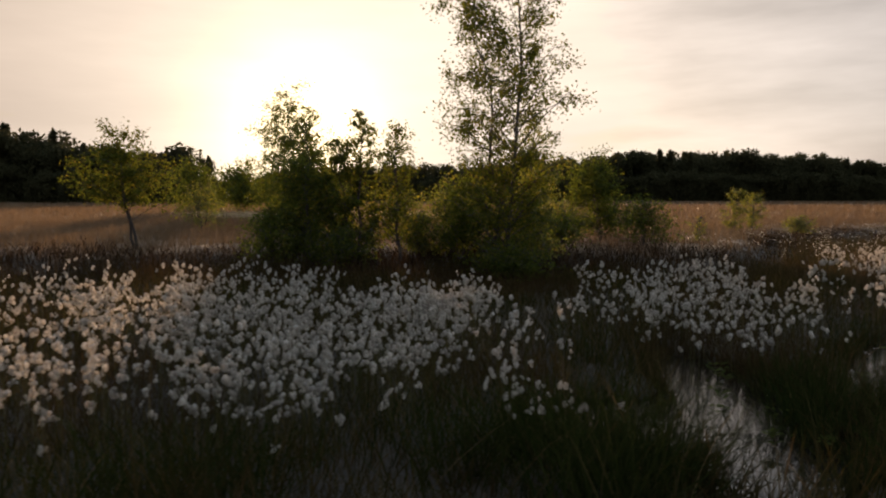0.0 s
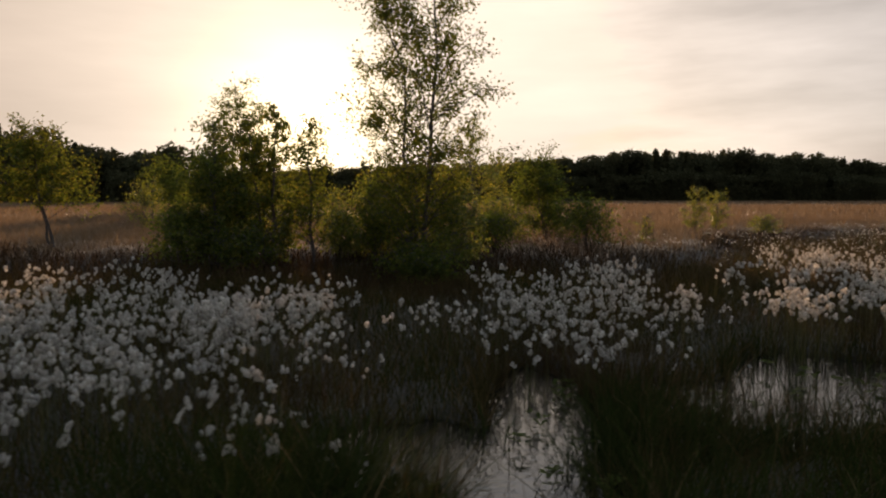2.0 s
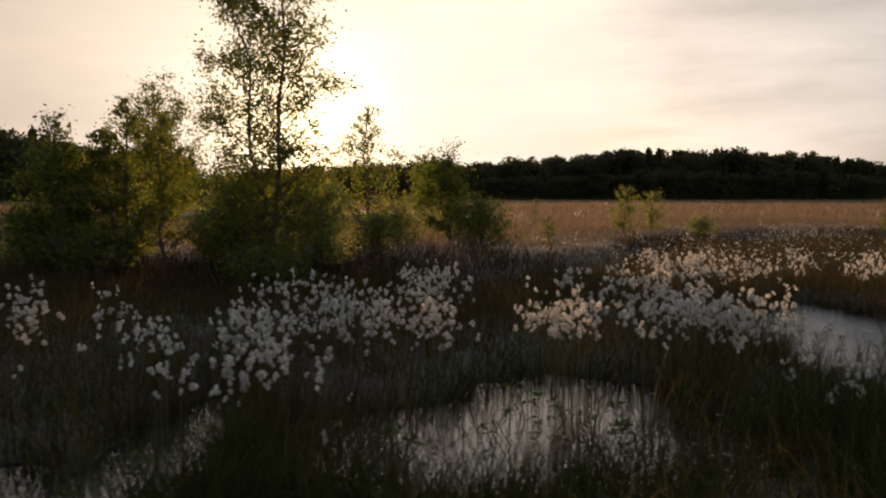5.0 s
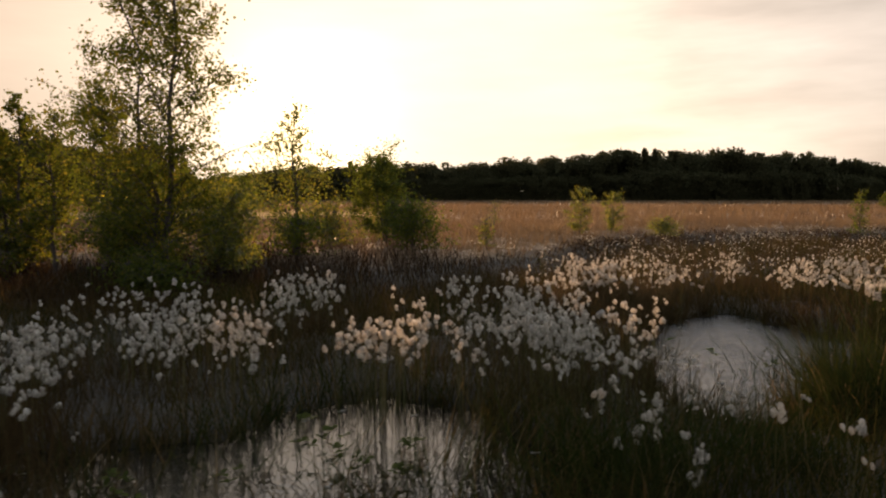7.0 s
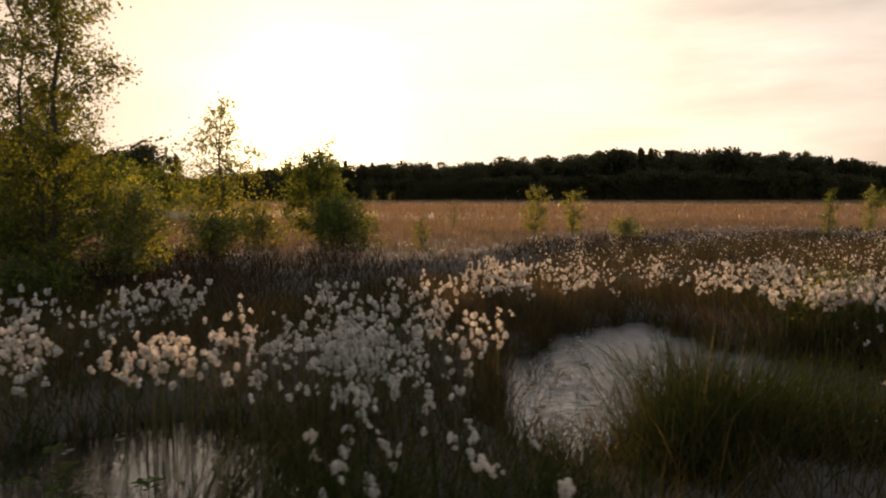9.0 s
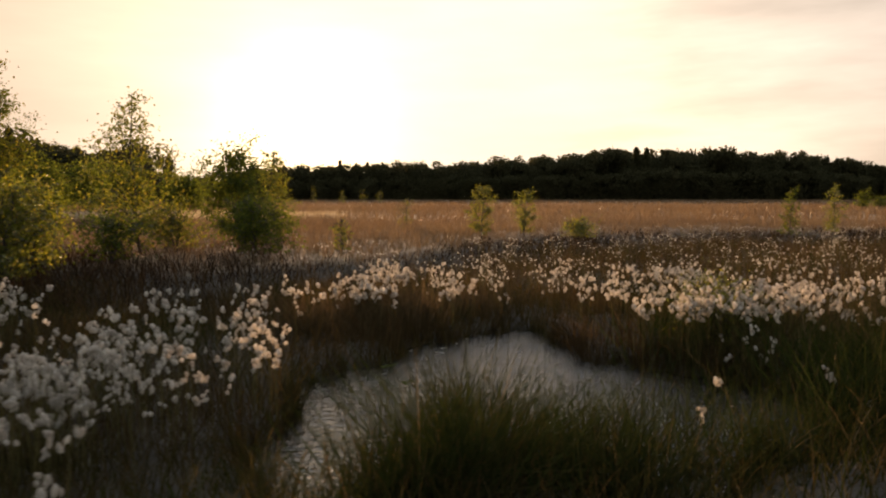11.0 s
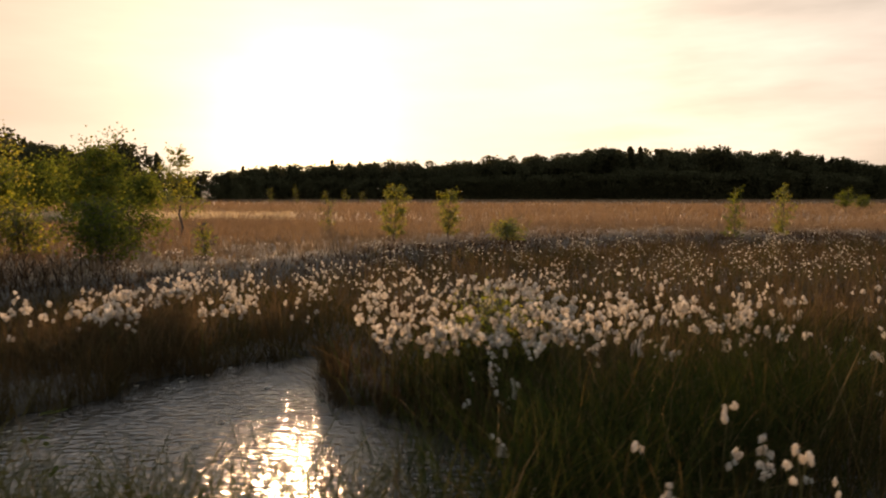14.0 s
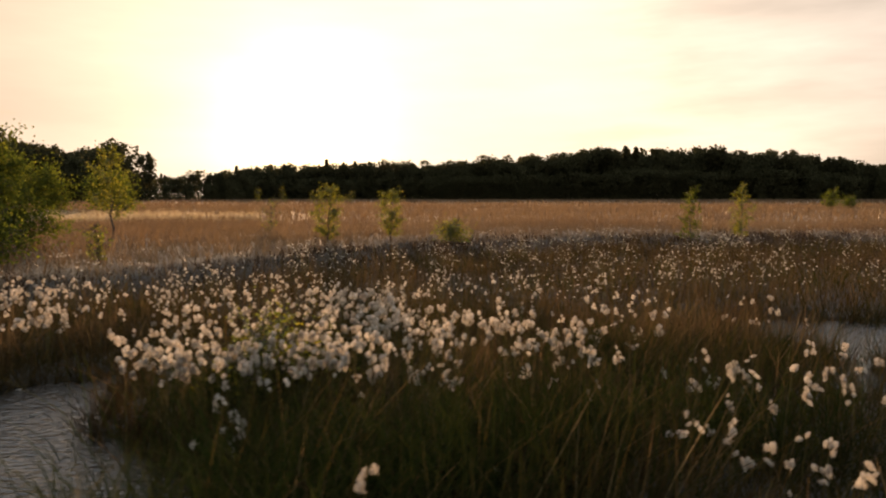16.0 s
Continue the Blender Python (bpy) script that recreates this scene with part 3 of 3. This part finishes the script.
# rusty stems over the wetter ground towards the moor
x, y = scatter(rng, 130000, 2.5, 34, 5.2, 19.5, lambda x, y: bog(x, y) * smooth(4.5, 6.0, x + 0.6 * (y - 5.5)) * (1 - pool_depth(x, y)) * (0.6 + 0.4 * ripple(x, y, 1.3, 2.2)))
stuff("rusty_sedge", "rust-brown sedge between the cottongrass and the moor", "grass", [blades(rng, on_land(x, y), rng.uniform(0.14, 0.36, len(x)) * lowness(x, y), 0.006, 0.25, 0.35)], RUST_SEDGE)
# a taller fringe along the pools
x, y = scatter(rng, 520000, -1, 13, 1.8, 10, lambda x, y: shore(x, y))
fringe = blades(rng, on_land(x, y), rng.uniform(0.10, 0.34, len(x)) * lowness(x, y), 0.0055, 0.3, 0.4)
x, y = scatter(rng, 1700, 1.75, 3.15, 3.0, 4.6, lambda x, y: pool_depth(x, y) * (1 - smooth(2.25, 2.65, x)))
emergent = blades(rng, on_land(x, y), 0.25 + rng.uniform(0.14, 0.36, len(x)), 0.008, 0.12, 0.35)
stuff("pool_fringe", "dark sedge standing in the shallow pool margins", "grass", [fringe, emergent], SEDGE)
# dead straw among it
x, y = scatter(rng, 5000, -6, 15, 0.6, 12, lambda x, y: bog(x, y) * (1 - 0.9 * pool_depth(x, y)) * 0.6)
stuff("dead_sedge", "dry straw-coloured blades among the sedge", "grass", [blades(rng, on_land(x, y), rng.uniform(0.08, 0.30, len(x)), 0.003, 0.5, 0.5)], STRAW)
# heather on the bank
x, y = scatter(rng, 300000, -12, 34, 6.8, 24, lambda x, y: smooth(-0.7, 0.6, y - bank_line(x)) * (1 - smooth(1.8, 3.2, y - bank_line(x) + 0.5 * ripple(x, y, 0.9, 0.5))))
stuff("heather", "dark brown heather on the drier bank", "heather", [blades(rng, on_land(x, y), rng.uniform(0.10, 0.30, len(x)) * (1 + 0.35 * ripple(x, y, 2.1, 0.4)) * (1 - 0.45 * smooth(3.2, 4.4, x)), 0.010, 0.5, 0.2)], HEATHER)
# moor grass, finer near and in broader tufts far off
pieces = []
for n, y0, y1, half, h, w in ((130000, 8.6, 24, 22, 0.27, 0.010), (70000, 24, 60, 48, 0.36, 0.03), (40000, 60, 165, 120, 0.36, 0.10)):
    x, y = scatter(rng, n, 4 - half, 4 + half, y0, y1, lambda x, y: smooth(1.5, 3.0, y - bank_line(x) + 0.5 * ripple(x, y, 0.9, 0.5)))
    pieces.append(blades(rng, on_land(x, y), h * rng.uniform(0.6, 1.15, len(x)) * (1 + 0.15 * ripple(x, y, 0.6, 1.0)) * (0.6 + 0.4 * smooth(2.0, 5.5, y - bank_line(x))), w, 0.3, 0.4))
stuff("moor_grass", "orange-brown purple moor grass across the plain", "grass", pieces, MOOR_GRASS)


# a strip of bleached grass; part of its paleness is sun gleam put into the colour
x, y = scatter(rng, 16000, -10, 2.5, 21, 31, lambda x, y: smooth(0.5, 2.5, 6.0 - np.hypot((x + 3.5) / 1.1, (y - 26) * 1.5) + 1.5 * ripple(x, y, 1.1, 0.3)))
stuff("bleached_gleaming_grass", "pale bleached grass on the moor, its colour lightened for the sun's gleam", "grass", [blades(rng, on_land(x, y), rng.uniform(0.2, 0.42, len(x)), 0.022, 0.35, 0.45)], PALE_GRASS)


def tussock(label, x, y, height, spread, count, seed, mat=SEDGE, bearing=None, lean=0.35):
    """A thing of its own: one tuft of long arching blades."""
    r = np.random.default_rng(seed)
    root = tagged(new("sedge_tussock"), label, "grass", "sedge tussocks")
    z0 = max(float(land(np.array([x]), np.array([y]))[0]), -0.02) - 0.02
    root.location = (x, y, z0)
    b = np.zeros((count, 3))
    b[:, :2] = r.normal(0, spread * 0.45, (count, 2))
    tagged(part("tuft", mesh_of("tuft", *blades(r, b, height * r.uniform(0.45, 1.05, count), 0.005, lean, 0.45, bearing), mat), root), kind="stuff")
    dry = max(5, count // (6 if bearing is not None else 40))
    tagged(part("dead_tuft", mesh_of("dead_tuft", *blades(r, b[:dry], height * r.uniform(0.5, 1.15, dry), 0.0035 if bearing is None else 0.005, lean * 1.3, 0.35, bearing), STRAW), root, "dry straw-coloured blades"), kind="stuff")


GREEN, DRY, WET = "dense dark green sedge tussock", "sedge tussock with long leaning straw-coloured blades", "thin sedge tuft standing in the water"
for k, (tx, ty, th, ts, tn) in enumerate([
        (1.75, 2.75, 0.42, 0.30, 420), (0.15, 2.3, 0.40, 0.40, 520), (-0.9, 1.9, 0.42, 0.45, 520), (3.55, 3.0, 0.20, 0.28, 300),
        (4.35, 3.55, 0.48, 0.45, 700), (5.0, 3.75, 0.34, 0.32, 420), (6.95, 4.75, 0.42, 0.34, 420), (7.6, 5.0, 0.48, 0.42, 700),
        (8.3, 5.55, 0.50, 0.50, 900), (7.4, 6.6, 0.55, 0.45, 700), (7.75, 6.95, 0.42, 0.4, 420), (4.2, 2.95, 0.34, 0.3, 420),
        (9.6, 6.2, 0.48, 0.5, 600), (5.74, 4.42, 0.64, 0.26, 520), (6.3, 4.55, 0.46, 0.35, 520), (9.2, 7.4, 0.45, 0.5, 500), (2.6, 2.55, 0.26, 0.30, 360),
        (1.75, 1.95, 0.48, 0.32, 480), (2.1, 2.0, 0.32, 0.32, 420), (2.45, 2.2, 0.30, 0.3, 360), (0.50, 1.85, 0.48, 0.30, 460), (0.70, 2.15, 0.46, 0.24, 420), (0.40, 2.35, 0.42, 0.3, 380),
        (8.0, 5.35, 0.48, 0.4, 700), (8.65, 5.85, 0.50, 0.45, 800), (8.9, 6.2, 0.46, 0.45, 600), (7.9, 5.75, 0.46, 0.4, 600), (6.10, 4.85, 0.44, 0.34, 480), (5.78, 4.78, 0.58, 0.24, 420), (5.53, 4.28, 0.55, 0.22, 420), (6.42, 5.0, 0.42, 0.28, 360), (0.66, 2.55, 0.46, 0.22, 420), (0.95, 2.3, 0.30, 0.15, 220), (2.05, 2.95, 0.32, 0.26, 420), (1.82, 3.02, 0.38, 0.17, 360), (1.90, 3.35, 0.38, 0.18, 360), (2.40, 3.02, 0.28, 0.26, 420), (2.80, 3.0, 0.24, 0.26, 420), (3.15, 3.05, 0.22, 0.24, 360)]):
    tussock(GREEN, tx, ty, th, ts, tn, 200 + k, GREEN_SEDGE)
for k, (tx, ty, th, ts, tn, bear) in enumerate([
        (3.88, 3.95, 0.50, 0.22, 130, 0.5), (7.75, 5.40, 0.58, 0.26, 50, 0.6), (7.65, 5.85, 0.60, 0.30, 60, 0.7), (8.35, 6.3, 0.60, 0.4, 130, 0.8),
        (9.3, 6.9, 0.55, 0.4, 200, 0.6), (7.25, 4.55, 0.42, 0.3, 70, 0.5), (10.4, 7.6, 0.55, 0.4, 220, 0.6), (8.8, 5.4, 0.5, 0.35, 170, 0.7)]):
    tussock(DRY, tx, ty, th, ts, tn, 260 + k, SEDGE, bear, 0.45)
for k, (tx, ty, th, ts, tn) in enumerate([
        (7.55, 6.15, 0.46, 0.32, 300), (8.1, 6.45, 0.50, 0.35, 320), (8.75, 6.8, 0.52, 0.4, 340), (9.3, 7.6, 0.56, 0.4, 340),
        (9.75, 7.8, 0.60, 0.4, 360), (10.2, 8.05, 0.60, 0.4, 360), (10.7, 8.4, 0.60, 0.45, 360), (9.0, 6.25, 0.5, 0.35, 300),
        # beyond the eastern pool; the last two are added to screen the low sun
        (4.95, 7.55, 0.44, 0.40, 700), (5.25, 7.35, 0.42, 0.36, 700), (5.20, 7.95, 0.54, 0.40, 900), (5.45, 7.70, 0.50, 0.32, 700), (4.70, 7.15, 0.42, 0.36, 500), (5.92, 8.15, 0.38, 0.36, 420), (6.0, 8.6, 0.40, 0.4, 420)]):
    tussock("rust-brown sedge tussock with upright stiff stems", tx, ty, th * 0.85, ts, int(tn * 0.6), 340 + k, RUST_SEDGE, lean=0.16)
for k, (tx, ty, th, ts, tn) in enumerate([
        (2.35, 3.6, 0.34, 0.30, 110), (2.9, 3.85, 0.38, 0.35, 140), (1.3, 3.2, 0.30, 0.25, 90), (3.4, 3.75, 0.36, 0.22, 110), (2.75, 4.35, 0.30, 0.3, 90),
        (5.7, 5.4, 0.38, 0.30, 120), (6.1, 5.25, 0.36, 0.32, 120), (6.6, 5.5, 0.36, 0.3, 110), (5.2, 5.8, 0.34, 0.25, 90), (1.0, 3.9, 0.3, 0.25, 80), (3.62, 3.75, 0.36, 0.16, 90), (3.82, 3.55, 0.34, 0.18, 90), (6.95, 5.35, 0.36, 0.3, 150), (7.15, 5.75, 0.36, 0.3, 150), (6.75, 5.15, 0.34, 0.28, 140)]):
    tussock(WET, tx, ty, th, ts, int(tn * 0.45), 300 + k, GREEN_SEDGE, lean=0.5)


# ---- cottongrass ----
def ball(rng, centre, radius):
    """A lumpy little ball of 18 corners."""
    axes = [(1, 0, 0), (-1, 0, 0), (0, 1, 0), (0, -1, 0), (0, 0, 1), (0, 0, -1)]
    v, f, between = list(axes), [], {}

    def mid(a, b):
        key = (min(a, b), max(a, b))
        if key not in between:
            between[key] = len(v)
            v.append(tuple((np.array(v[a]) + v[b]) / math.sqrt(2)))
        return between[key]

    for a in (0, 1):
        for b in (2, 3):
            for c in (4, 5):
                p, q, w = (a, b, c) if (a + b + c) % 2 == 0 else (a, c, b)
                pq, qw, wp = mid(p, q), mid(q, w), mid(w, p)
                f += [(p, pq, wp), (q, qw, pq), (w, wp, qw), (pq, qw, wp)]
    v = np.array(v) * rng.uniform(0.78, 1.18, (len(v), 1)) * radius
    return v + centre, np.array(f)


def fluff(rng, radius, lumps, hairs):
    """A drooping tuft of cotton: one or more spikelets, each a lumpy puff with loose bristles round it."""
    pieces = []
    for k in range(lumps):
        a = rng.uniform(0, 2 * np.pi)
        size = radius * rng.uniform(0.62, 1.0)
        off = np.array([math.cos(a), math.sin(a), 0]) * radius * (rng.uniform(0.5, 1.2) if lumps > 1 else 0.0) + (0, 0, rng.uniform(-2.2, 1.2) * radius)
        pieces.append(ball(rng, off, size * np.array((0.9, 0.9, rng.uniform(1.0, 1.35)))))
        n = max(3, hairs // lumps)
        d = rng.normal(0, 1, (n, 3))
        d /= np.linalg.norm(d, axis=1)[:, None]
        side = np.cross(d, rng.normal(0, 1, (n, 3)))
        side /= np.linalg.norm(side, axis=1)[:, None] + 1e-9
        root = off + d * size * 0.55
        tip = off + d * size * rng.uniform(1.05, 1.65, (n, 1)) * (1, 1, 1.15) - (0, 0, 0.25 * size)
        w = size * rng.uniform(0.10, 0.22, n)[:, None]
        pieces.append((np.stack([root - side * w, root + side * w, tip], 1).reshape(-1, 3), np.arange(n * 3).reshape(-1, 3)))
    return merge(pieces)


rng = np.random.default_rng(70)
spots = []


def patch(cx, cy, rx, ry, n, low=0.20, high=0.47, wet=False):
    """n plants in a soft-edged ellipse, with heads between those heights over the water."""
    crowds = max(3, n // 6) if n > 40 else n
    a, r = rng.uniform(0, 2 * np.pi, crowds), np.sqrt(rng.uniform(0, 1, crowds)) * (1 + 0.18 * rng.normal(0, 1, crowds))
    n = int(n * 1.8)
    k = (crowds * rng.uniform(0, 1, n) ** 1.25).astype(int)
    x = (cx + rx * r * np.cos(a))[k] + rng.normal(0, 0.065, n)
    y = (cy + ry * r * np.sin(a))[k] + rng.normal(0, 0.10, n)
    z = low + (high - low) * rng.uniform(0, 1, n) ** 0.8 + rng.normal(0, 0.03, n) + 0.03 * ripple(x, y, 3.1, 0.6)
    spots.extend(zip(x, y, z, np.full(n, float(wet))))


# the open pools part these drifts
patch(-1.4, 3.6, 1.5, 1.3, 640)
patch(-0.9, 2.8, 0.8, 0.4, 70, 0.26, 0.42)
patch(-2.6, 5.3, 2.0, 1.4, 430)
patch(-0.35, 3.55, 0.55, 0.7, 100, 0.3, 0.5)
patch(-0.15, 4.2, 0.45, 0.5, 90, 0.36, 0.53)
patch(-0.6, 5.6, 0.9, 0.9, 60)
patch(0.45, 3.4, 0.45, 0.8, 24)
patch(1.9, 5.4, 0.75, 1.3, 160)
patch(2.1, 6.9, 0.9, 0.7, 70)
patch(1.45, 4.4, 0.6, 0.6, 75)
patch(1.75, 3.75, 0.45, 0.35, 34, 0.2, 0.42, True)
patch(2.4, 5.0, 0.5, 0.7, 70)
patch(3.8, 4.84, 0.7, 0.30, 85, 0.34, 0.47, True)
patch(3.40, 4.72, 0.34, 0.16, 64, 0.34, 0.48, True)
patch(4.35, 4.85, 0.55, 0.45, 90, 0.32, 0.48)
patch(4.5, 5.5, 0.7, 0.5, 80, 0.34, 0.50)
patch(4.47, 3.75, 0.22, 0.32, 22, 0.32, 0.50)
patch(4.84, 3.36, 0.14, 0.10, 3, 0.40, 0.50)
patch(3.6, 6.4, 1.2, 0.9, 60)
patch(5.3, 7.9, 0.95, 1.0, 165, 0.32, 0.46)
patch(6.6, 9.2, 1.6, 0.9, 230)
patch(7.3, 7.6, 0.9, 0.5, 60, 0.30, 0.48)
patch(7.3, 6.5, 0.75, 0.26, 150, 0.36, 0.50)
patch(8.2, 6.9, 0.7, 0.45, 90, 0.34, 0.5)
patch(9.2, 8.4, 1.9, 1.1, 170)
patch(11.5, 10.4, 3.4, 1.2, 330)
patch(9.8, 12.2, 4.2, 1.6, 320)
patch(13.0, 14.4, 5.0, 1.8, 380)
patch(14.5, 17.2, 6.0, 1.5, 330)
patch(7.4, 13.0, 2.0, 1.6, 110)
patch(5.0, 10.3, 1.4, 1.3, 60)
patch(8.15, 4.88, 0.45, 0.14, 8, 0.34, 0.48)
patch(9.6, 5.7, 0.9, 0.5, 10, 0.30, 0.48)
patch(9.4, 6.6, 1.2, 0.6, 30, 0.28, 0.46)
patch(6.9, 5.0, 0.9, 0.30, 14, 0.22, 0.38)
patch(-2.5, 2.4, 1.0, 0.5, 40)
patch(-0.5, 2.75, 0.5, 0.35, 20, 0.26, 0.42)
patch(9.15, 5.6, 0.6, 0.5, 8, 0.20, 0.42)
patch(7.25, 6.05, 0.3, 0.3, 12, 0.14, 0.30)
patch(0.35, 2.75, 0.3, 0.35, 22, 0.28, 0.42)

spots = np.array(spots)
open_water = pool_depth(spots[:, 0], spots[:, 1])
spots = spots[rng.uniform(0, 1, len(spots)) > open_water * np.where(spots[:, 3] > 0, 0.3, 0.96)][:, :3]
# distance from the line that the drifts are viewed along
reach = np.abs((spots[:, 1] - 0.45 * spots[:, 0] + 0.3) * 0.91)
order = np.argsort(reach)
close, rest = spots[order[:300]], spots[order[300:]]

VARIANTS = []
for k in range(8):
    r = np.random.default_rng(400 + k)
    bend = r.uniform(-0.05, 0.05, 2)
    stem_line = [(0, 0, 0), (bend[0] * 0.4, bend[1] * 0.4, 0.5), (bend[0], bend[1], 0.97), (bend[0] + 0.02, bend[1], 1.0)]
    v, f = tube(stem_line, (0.0020, 0.0018, 0.0014, 0.001), 4)
    VARIANTS.append((v, f, bend, [fluff(r, 0.0118 * r.uniform(0.8, 1.2), int(r.integers(1, 4)), 90) for _ in range(3)]))
STEMS = [mesh_of("stem", v, f, STEM) for v, f, _, _ in VARIANTS]
HEADS = [[mesh_of("head", *piece, COTTON, True) for piece in heads] for _, _, _, heads in VARIANTS]
leaf_rng = np.random.default_rng(9)
LEAVES = [mesh_of("leaf", *blades(leaf_rng, np.zeros((1, 3)), 0.24, 0.005, 0.3, 0.5), SEDGE) for _ in range(4)]

for i, (x, y, z) in enumerate(close):
    g = max(float(land(np.array([x]), np.array([y]))[0]), -0.05)
    k = i % len(VARIANTS)
    plant = tagged(new("cottongrass"), "cottongrass stalk with drooping white cotton heads", "cottongrass", "cottongrass")
    plant.location, plant.rotation_euler = (x, y, g - 0.01), (0, 0, rng.uniform(0, 6.28))
    tall = max(0.16, z - g)
    s = part("stem", STEMS[k], plant)
    s.scale = (1, 1, tall)
    bend = VARIANTS[k][2]
    for j in range(int(rng.integers(1, 4))):
        h = part("head", HEADS[k][j], plant, "white fluffy cotton head")
        a = rng.uniform(0, 6.28)
        h.location = (bend[0] + 0.014 * math.cos(a), bend[1] + 0.014 * math.sin(a), tall - rng.uniform(-0.005, 0.05))
        h.rotation_euler = (rng.normal(0, 0.4), rng.normal(0, 0.4), rng.uniform(0, 6.28))
        h.scale = (0.82, 0.82, rng.uniform(0.9, 1.25))
    for j in range(2):
        l = part("leaf", LEAVES[(i + j) % 4], plant)
        l.rotation_euler = (0, 0, rng.uniform(0, 6.28))


def drift(name, label, points, kinds, size):
    """Many heads and stems joined, for plants past counting."""
    pieces, stem_pieces = [], []
    pick = rng.integers(0, len(kinds), len(points))
    ang, scl = rng.uniform(0, 2 * np.pi, len(points)), size * rng.uniform(0.75, 1.25, len(points)) * (1 - 0.36 * smooth(7.9, 9.6, points[:, 1])) * (0.88 + 0.08 * smooth(6.0, 6.4, points[:, 1]))
    for k, (v, f) in enumerate(kinds):
        m = np.where(pick == k)[0]
        if not len(m):
            continue
        c, s = np.cos(ang[m])[:, None], np.sin(ang[m])[:, None]
        sc = scl[m][:, None]
        w = np.stack([(v[:, 0] * c - v[:, 1] * s) * sc, (v[:, 0] * s + v[:, 1] * c) * sc, v[:, 2][None] * sc], 2) + points[m][:, None, :]
        pieces.append((w.reshape(-1, 3), (f[None] + (np.arange(len(m)) * len(v))[:, None, None]).reshape(-1, 3)))
    v, f = merge(pieces)
    tagged(new(name, mesh_of(name, v, f, COTTON, True)), label, "cottongrass", kind="stuff")


r = np.random.default_rng(77)
MIDDLE = [fluff(r, 0.0125 * r.uniform(0.7, 1.3), int(r.integers(2, 6)), 60) for _ in range(18)]
FAR = [fluff(r, 0.0125 * r.uniform(0.7, 1.3), int(r.integers(1, 4)), 12) for _ in range(8)]
g = np.maximum(land(rest[:, 0], rest[:, 1]), -0.05)
rest[:, 2] = np.maximum(rest[:, 2], g + 0.14)
drift("cottongrass_drift", "drifts of white cottongrass heads over the bog", rest[rest[:, 1] < 9.5], MIDDLE, 1.0)
drift("far_cottongrass", "distant white cottongrass heads across the bog", rest[rest[:, 1] >= 9.5], FAR, 0.82)
base = np.stack([rest[:, 0], rest[:, 1], g - 0.02], 1)
stalks = blades(rng, base, rest[:, 2] - g + 0.03, 0.004, 0.01, 0.02)
stuff("cottongrass_stalks", "thin brown-green stalks under the cottongrass", "grass", [stalks], STEM)

# bogbean standing in the shallow pools
def leaf_blade(r):
    """A short stalk with three dark oval leaflets just over the water."""
    head, turn, pieces = np.array((0.0, 0.0, r.uniform(0.02, 0.07))), r.uniform(0, 6.28), []
    for b in range(3):
        way = np.array((math.cos(turn + b * 2.1), math.sin(turn + b * 2.1), r.uniform(-0.2, 0.5)))
        side = np.array((-way[1], way[0], 0.0)) * r.uniform(0.25, 0.4)
        size = r.uniform(0.025, 0.045)
        fold = np.array((0, 0, 0.08 * size))
        v = [head, head + (way * 0.3 + side * 0.8) * size + fold, head + (way * 0.65 + side * 0.9) * size + fold, head + way * size,
             head + (way * 0.65 - side * 0.9) * size + fold, head + (way * 0.3 - side * 0.8) * size + fold]
        pieces.append((np.array(v), np.array([(0, 1, 2), (0, 2, 3), (0, 3, 4), (0, 4, 5)])))
    pieces.append((np.array([(-0.0015, 0, -0.05), (0.0015, 0, -0.05), head]), np.array([(0, 1, 2)])))
    return merge(pieces)


r = np.random.default_rng(91)
LEAVES = [mesh_of("leaf", *leaf_blade(r), DARK_LEAF) for _ in range(6)]
for bx, by in ((3.18, 4.28), (3.25, 4.05), (3.33, 3.92), (3.55, 4.15), (3.5, 3.85), (3.02, 4.45), (2.45, 3.75), (2.55, 3.62), (2.86, 3.80), (3.1, 4.12),
               (1.35, 3.10), (1.46, 3.40), (1.62, 3.02), (1.62, 2.62), (1.42, 2.68), (1.68, 4.0), (1.62, 3.8), (2.2, 3.45), (5.5, 5.9), (5.75, 5.55), (6.2, 5.3), (5.35, 6.3)):
    plant = tagged(new("bogbean"), "dark bogbean leaves standing in the shallow pool", "water plant", "bogbean")
    plant.location = (bx, by, 0.0)
    for _ in range(int(r.integers(3, 7))):
        a, out_by = r.uniform(0, 6.28), 0.05 * math.sqrt(r.uniform(0, 1))
        leaf = part("leaf", LEAVES[int(r.integers(0, 6))], plant)
        leaf.location, leaf.rotation_euler = (out_by * math.cos(a), out_by * math.sin(a), 0.0), (0, 0, r.uniform(0, 6.28))

# loose cotton that has come down on the pools
r = np.random.default_rng(88)
SCRAPS = []
for _ in range(4):
    v, f = fluff(r, 0.016 * r.uniform(0.8, 1.3), 2, 40)
    SCRAPS.append(mesh_of("fallen_cotton", v * (1.3, 1.0, 0.25), f, COTTON))
count = 0
while count < 44:
    x, y = r.uniform(0.6, 7.4), r.uniform(3.0, 7.9)
    if 0.25 < pool_depth(np.array([x]), np.array([y]))[0]:
        scrap = tagged(new("fallen_cotton", SCRAPS[count % 4]), "scrap of white cotton floating on dark water", "cotton", "fallen cotton")
        scrap.location, scrap.rotation_euler = (x, y, 0.004), (0, 0, r.uniform(0, 6.28))
        count += 1
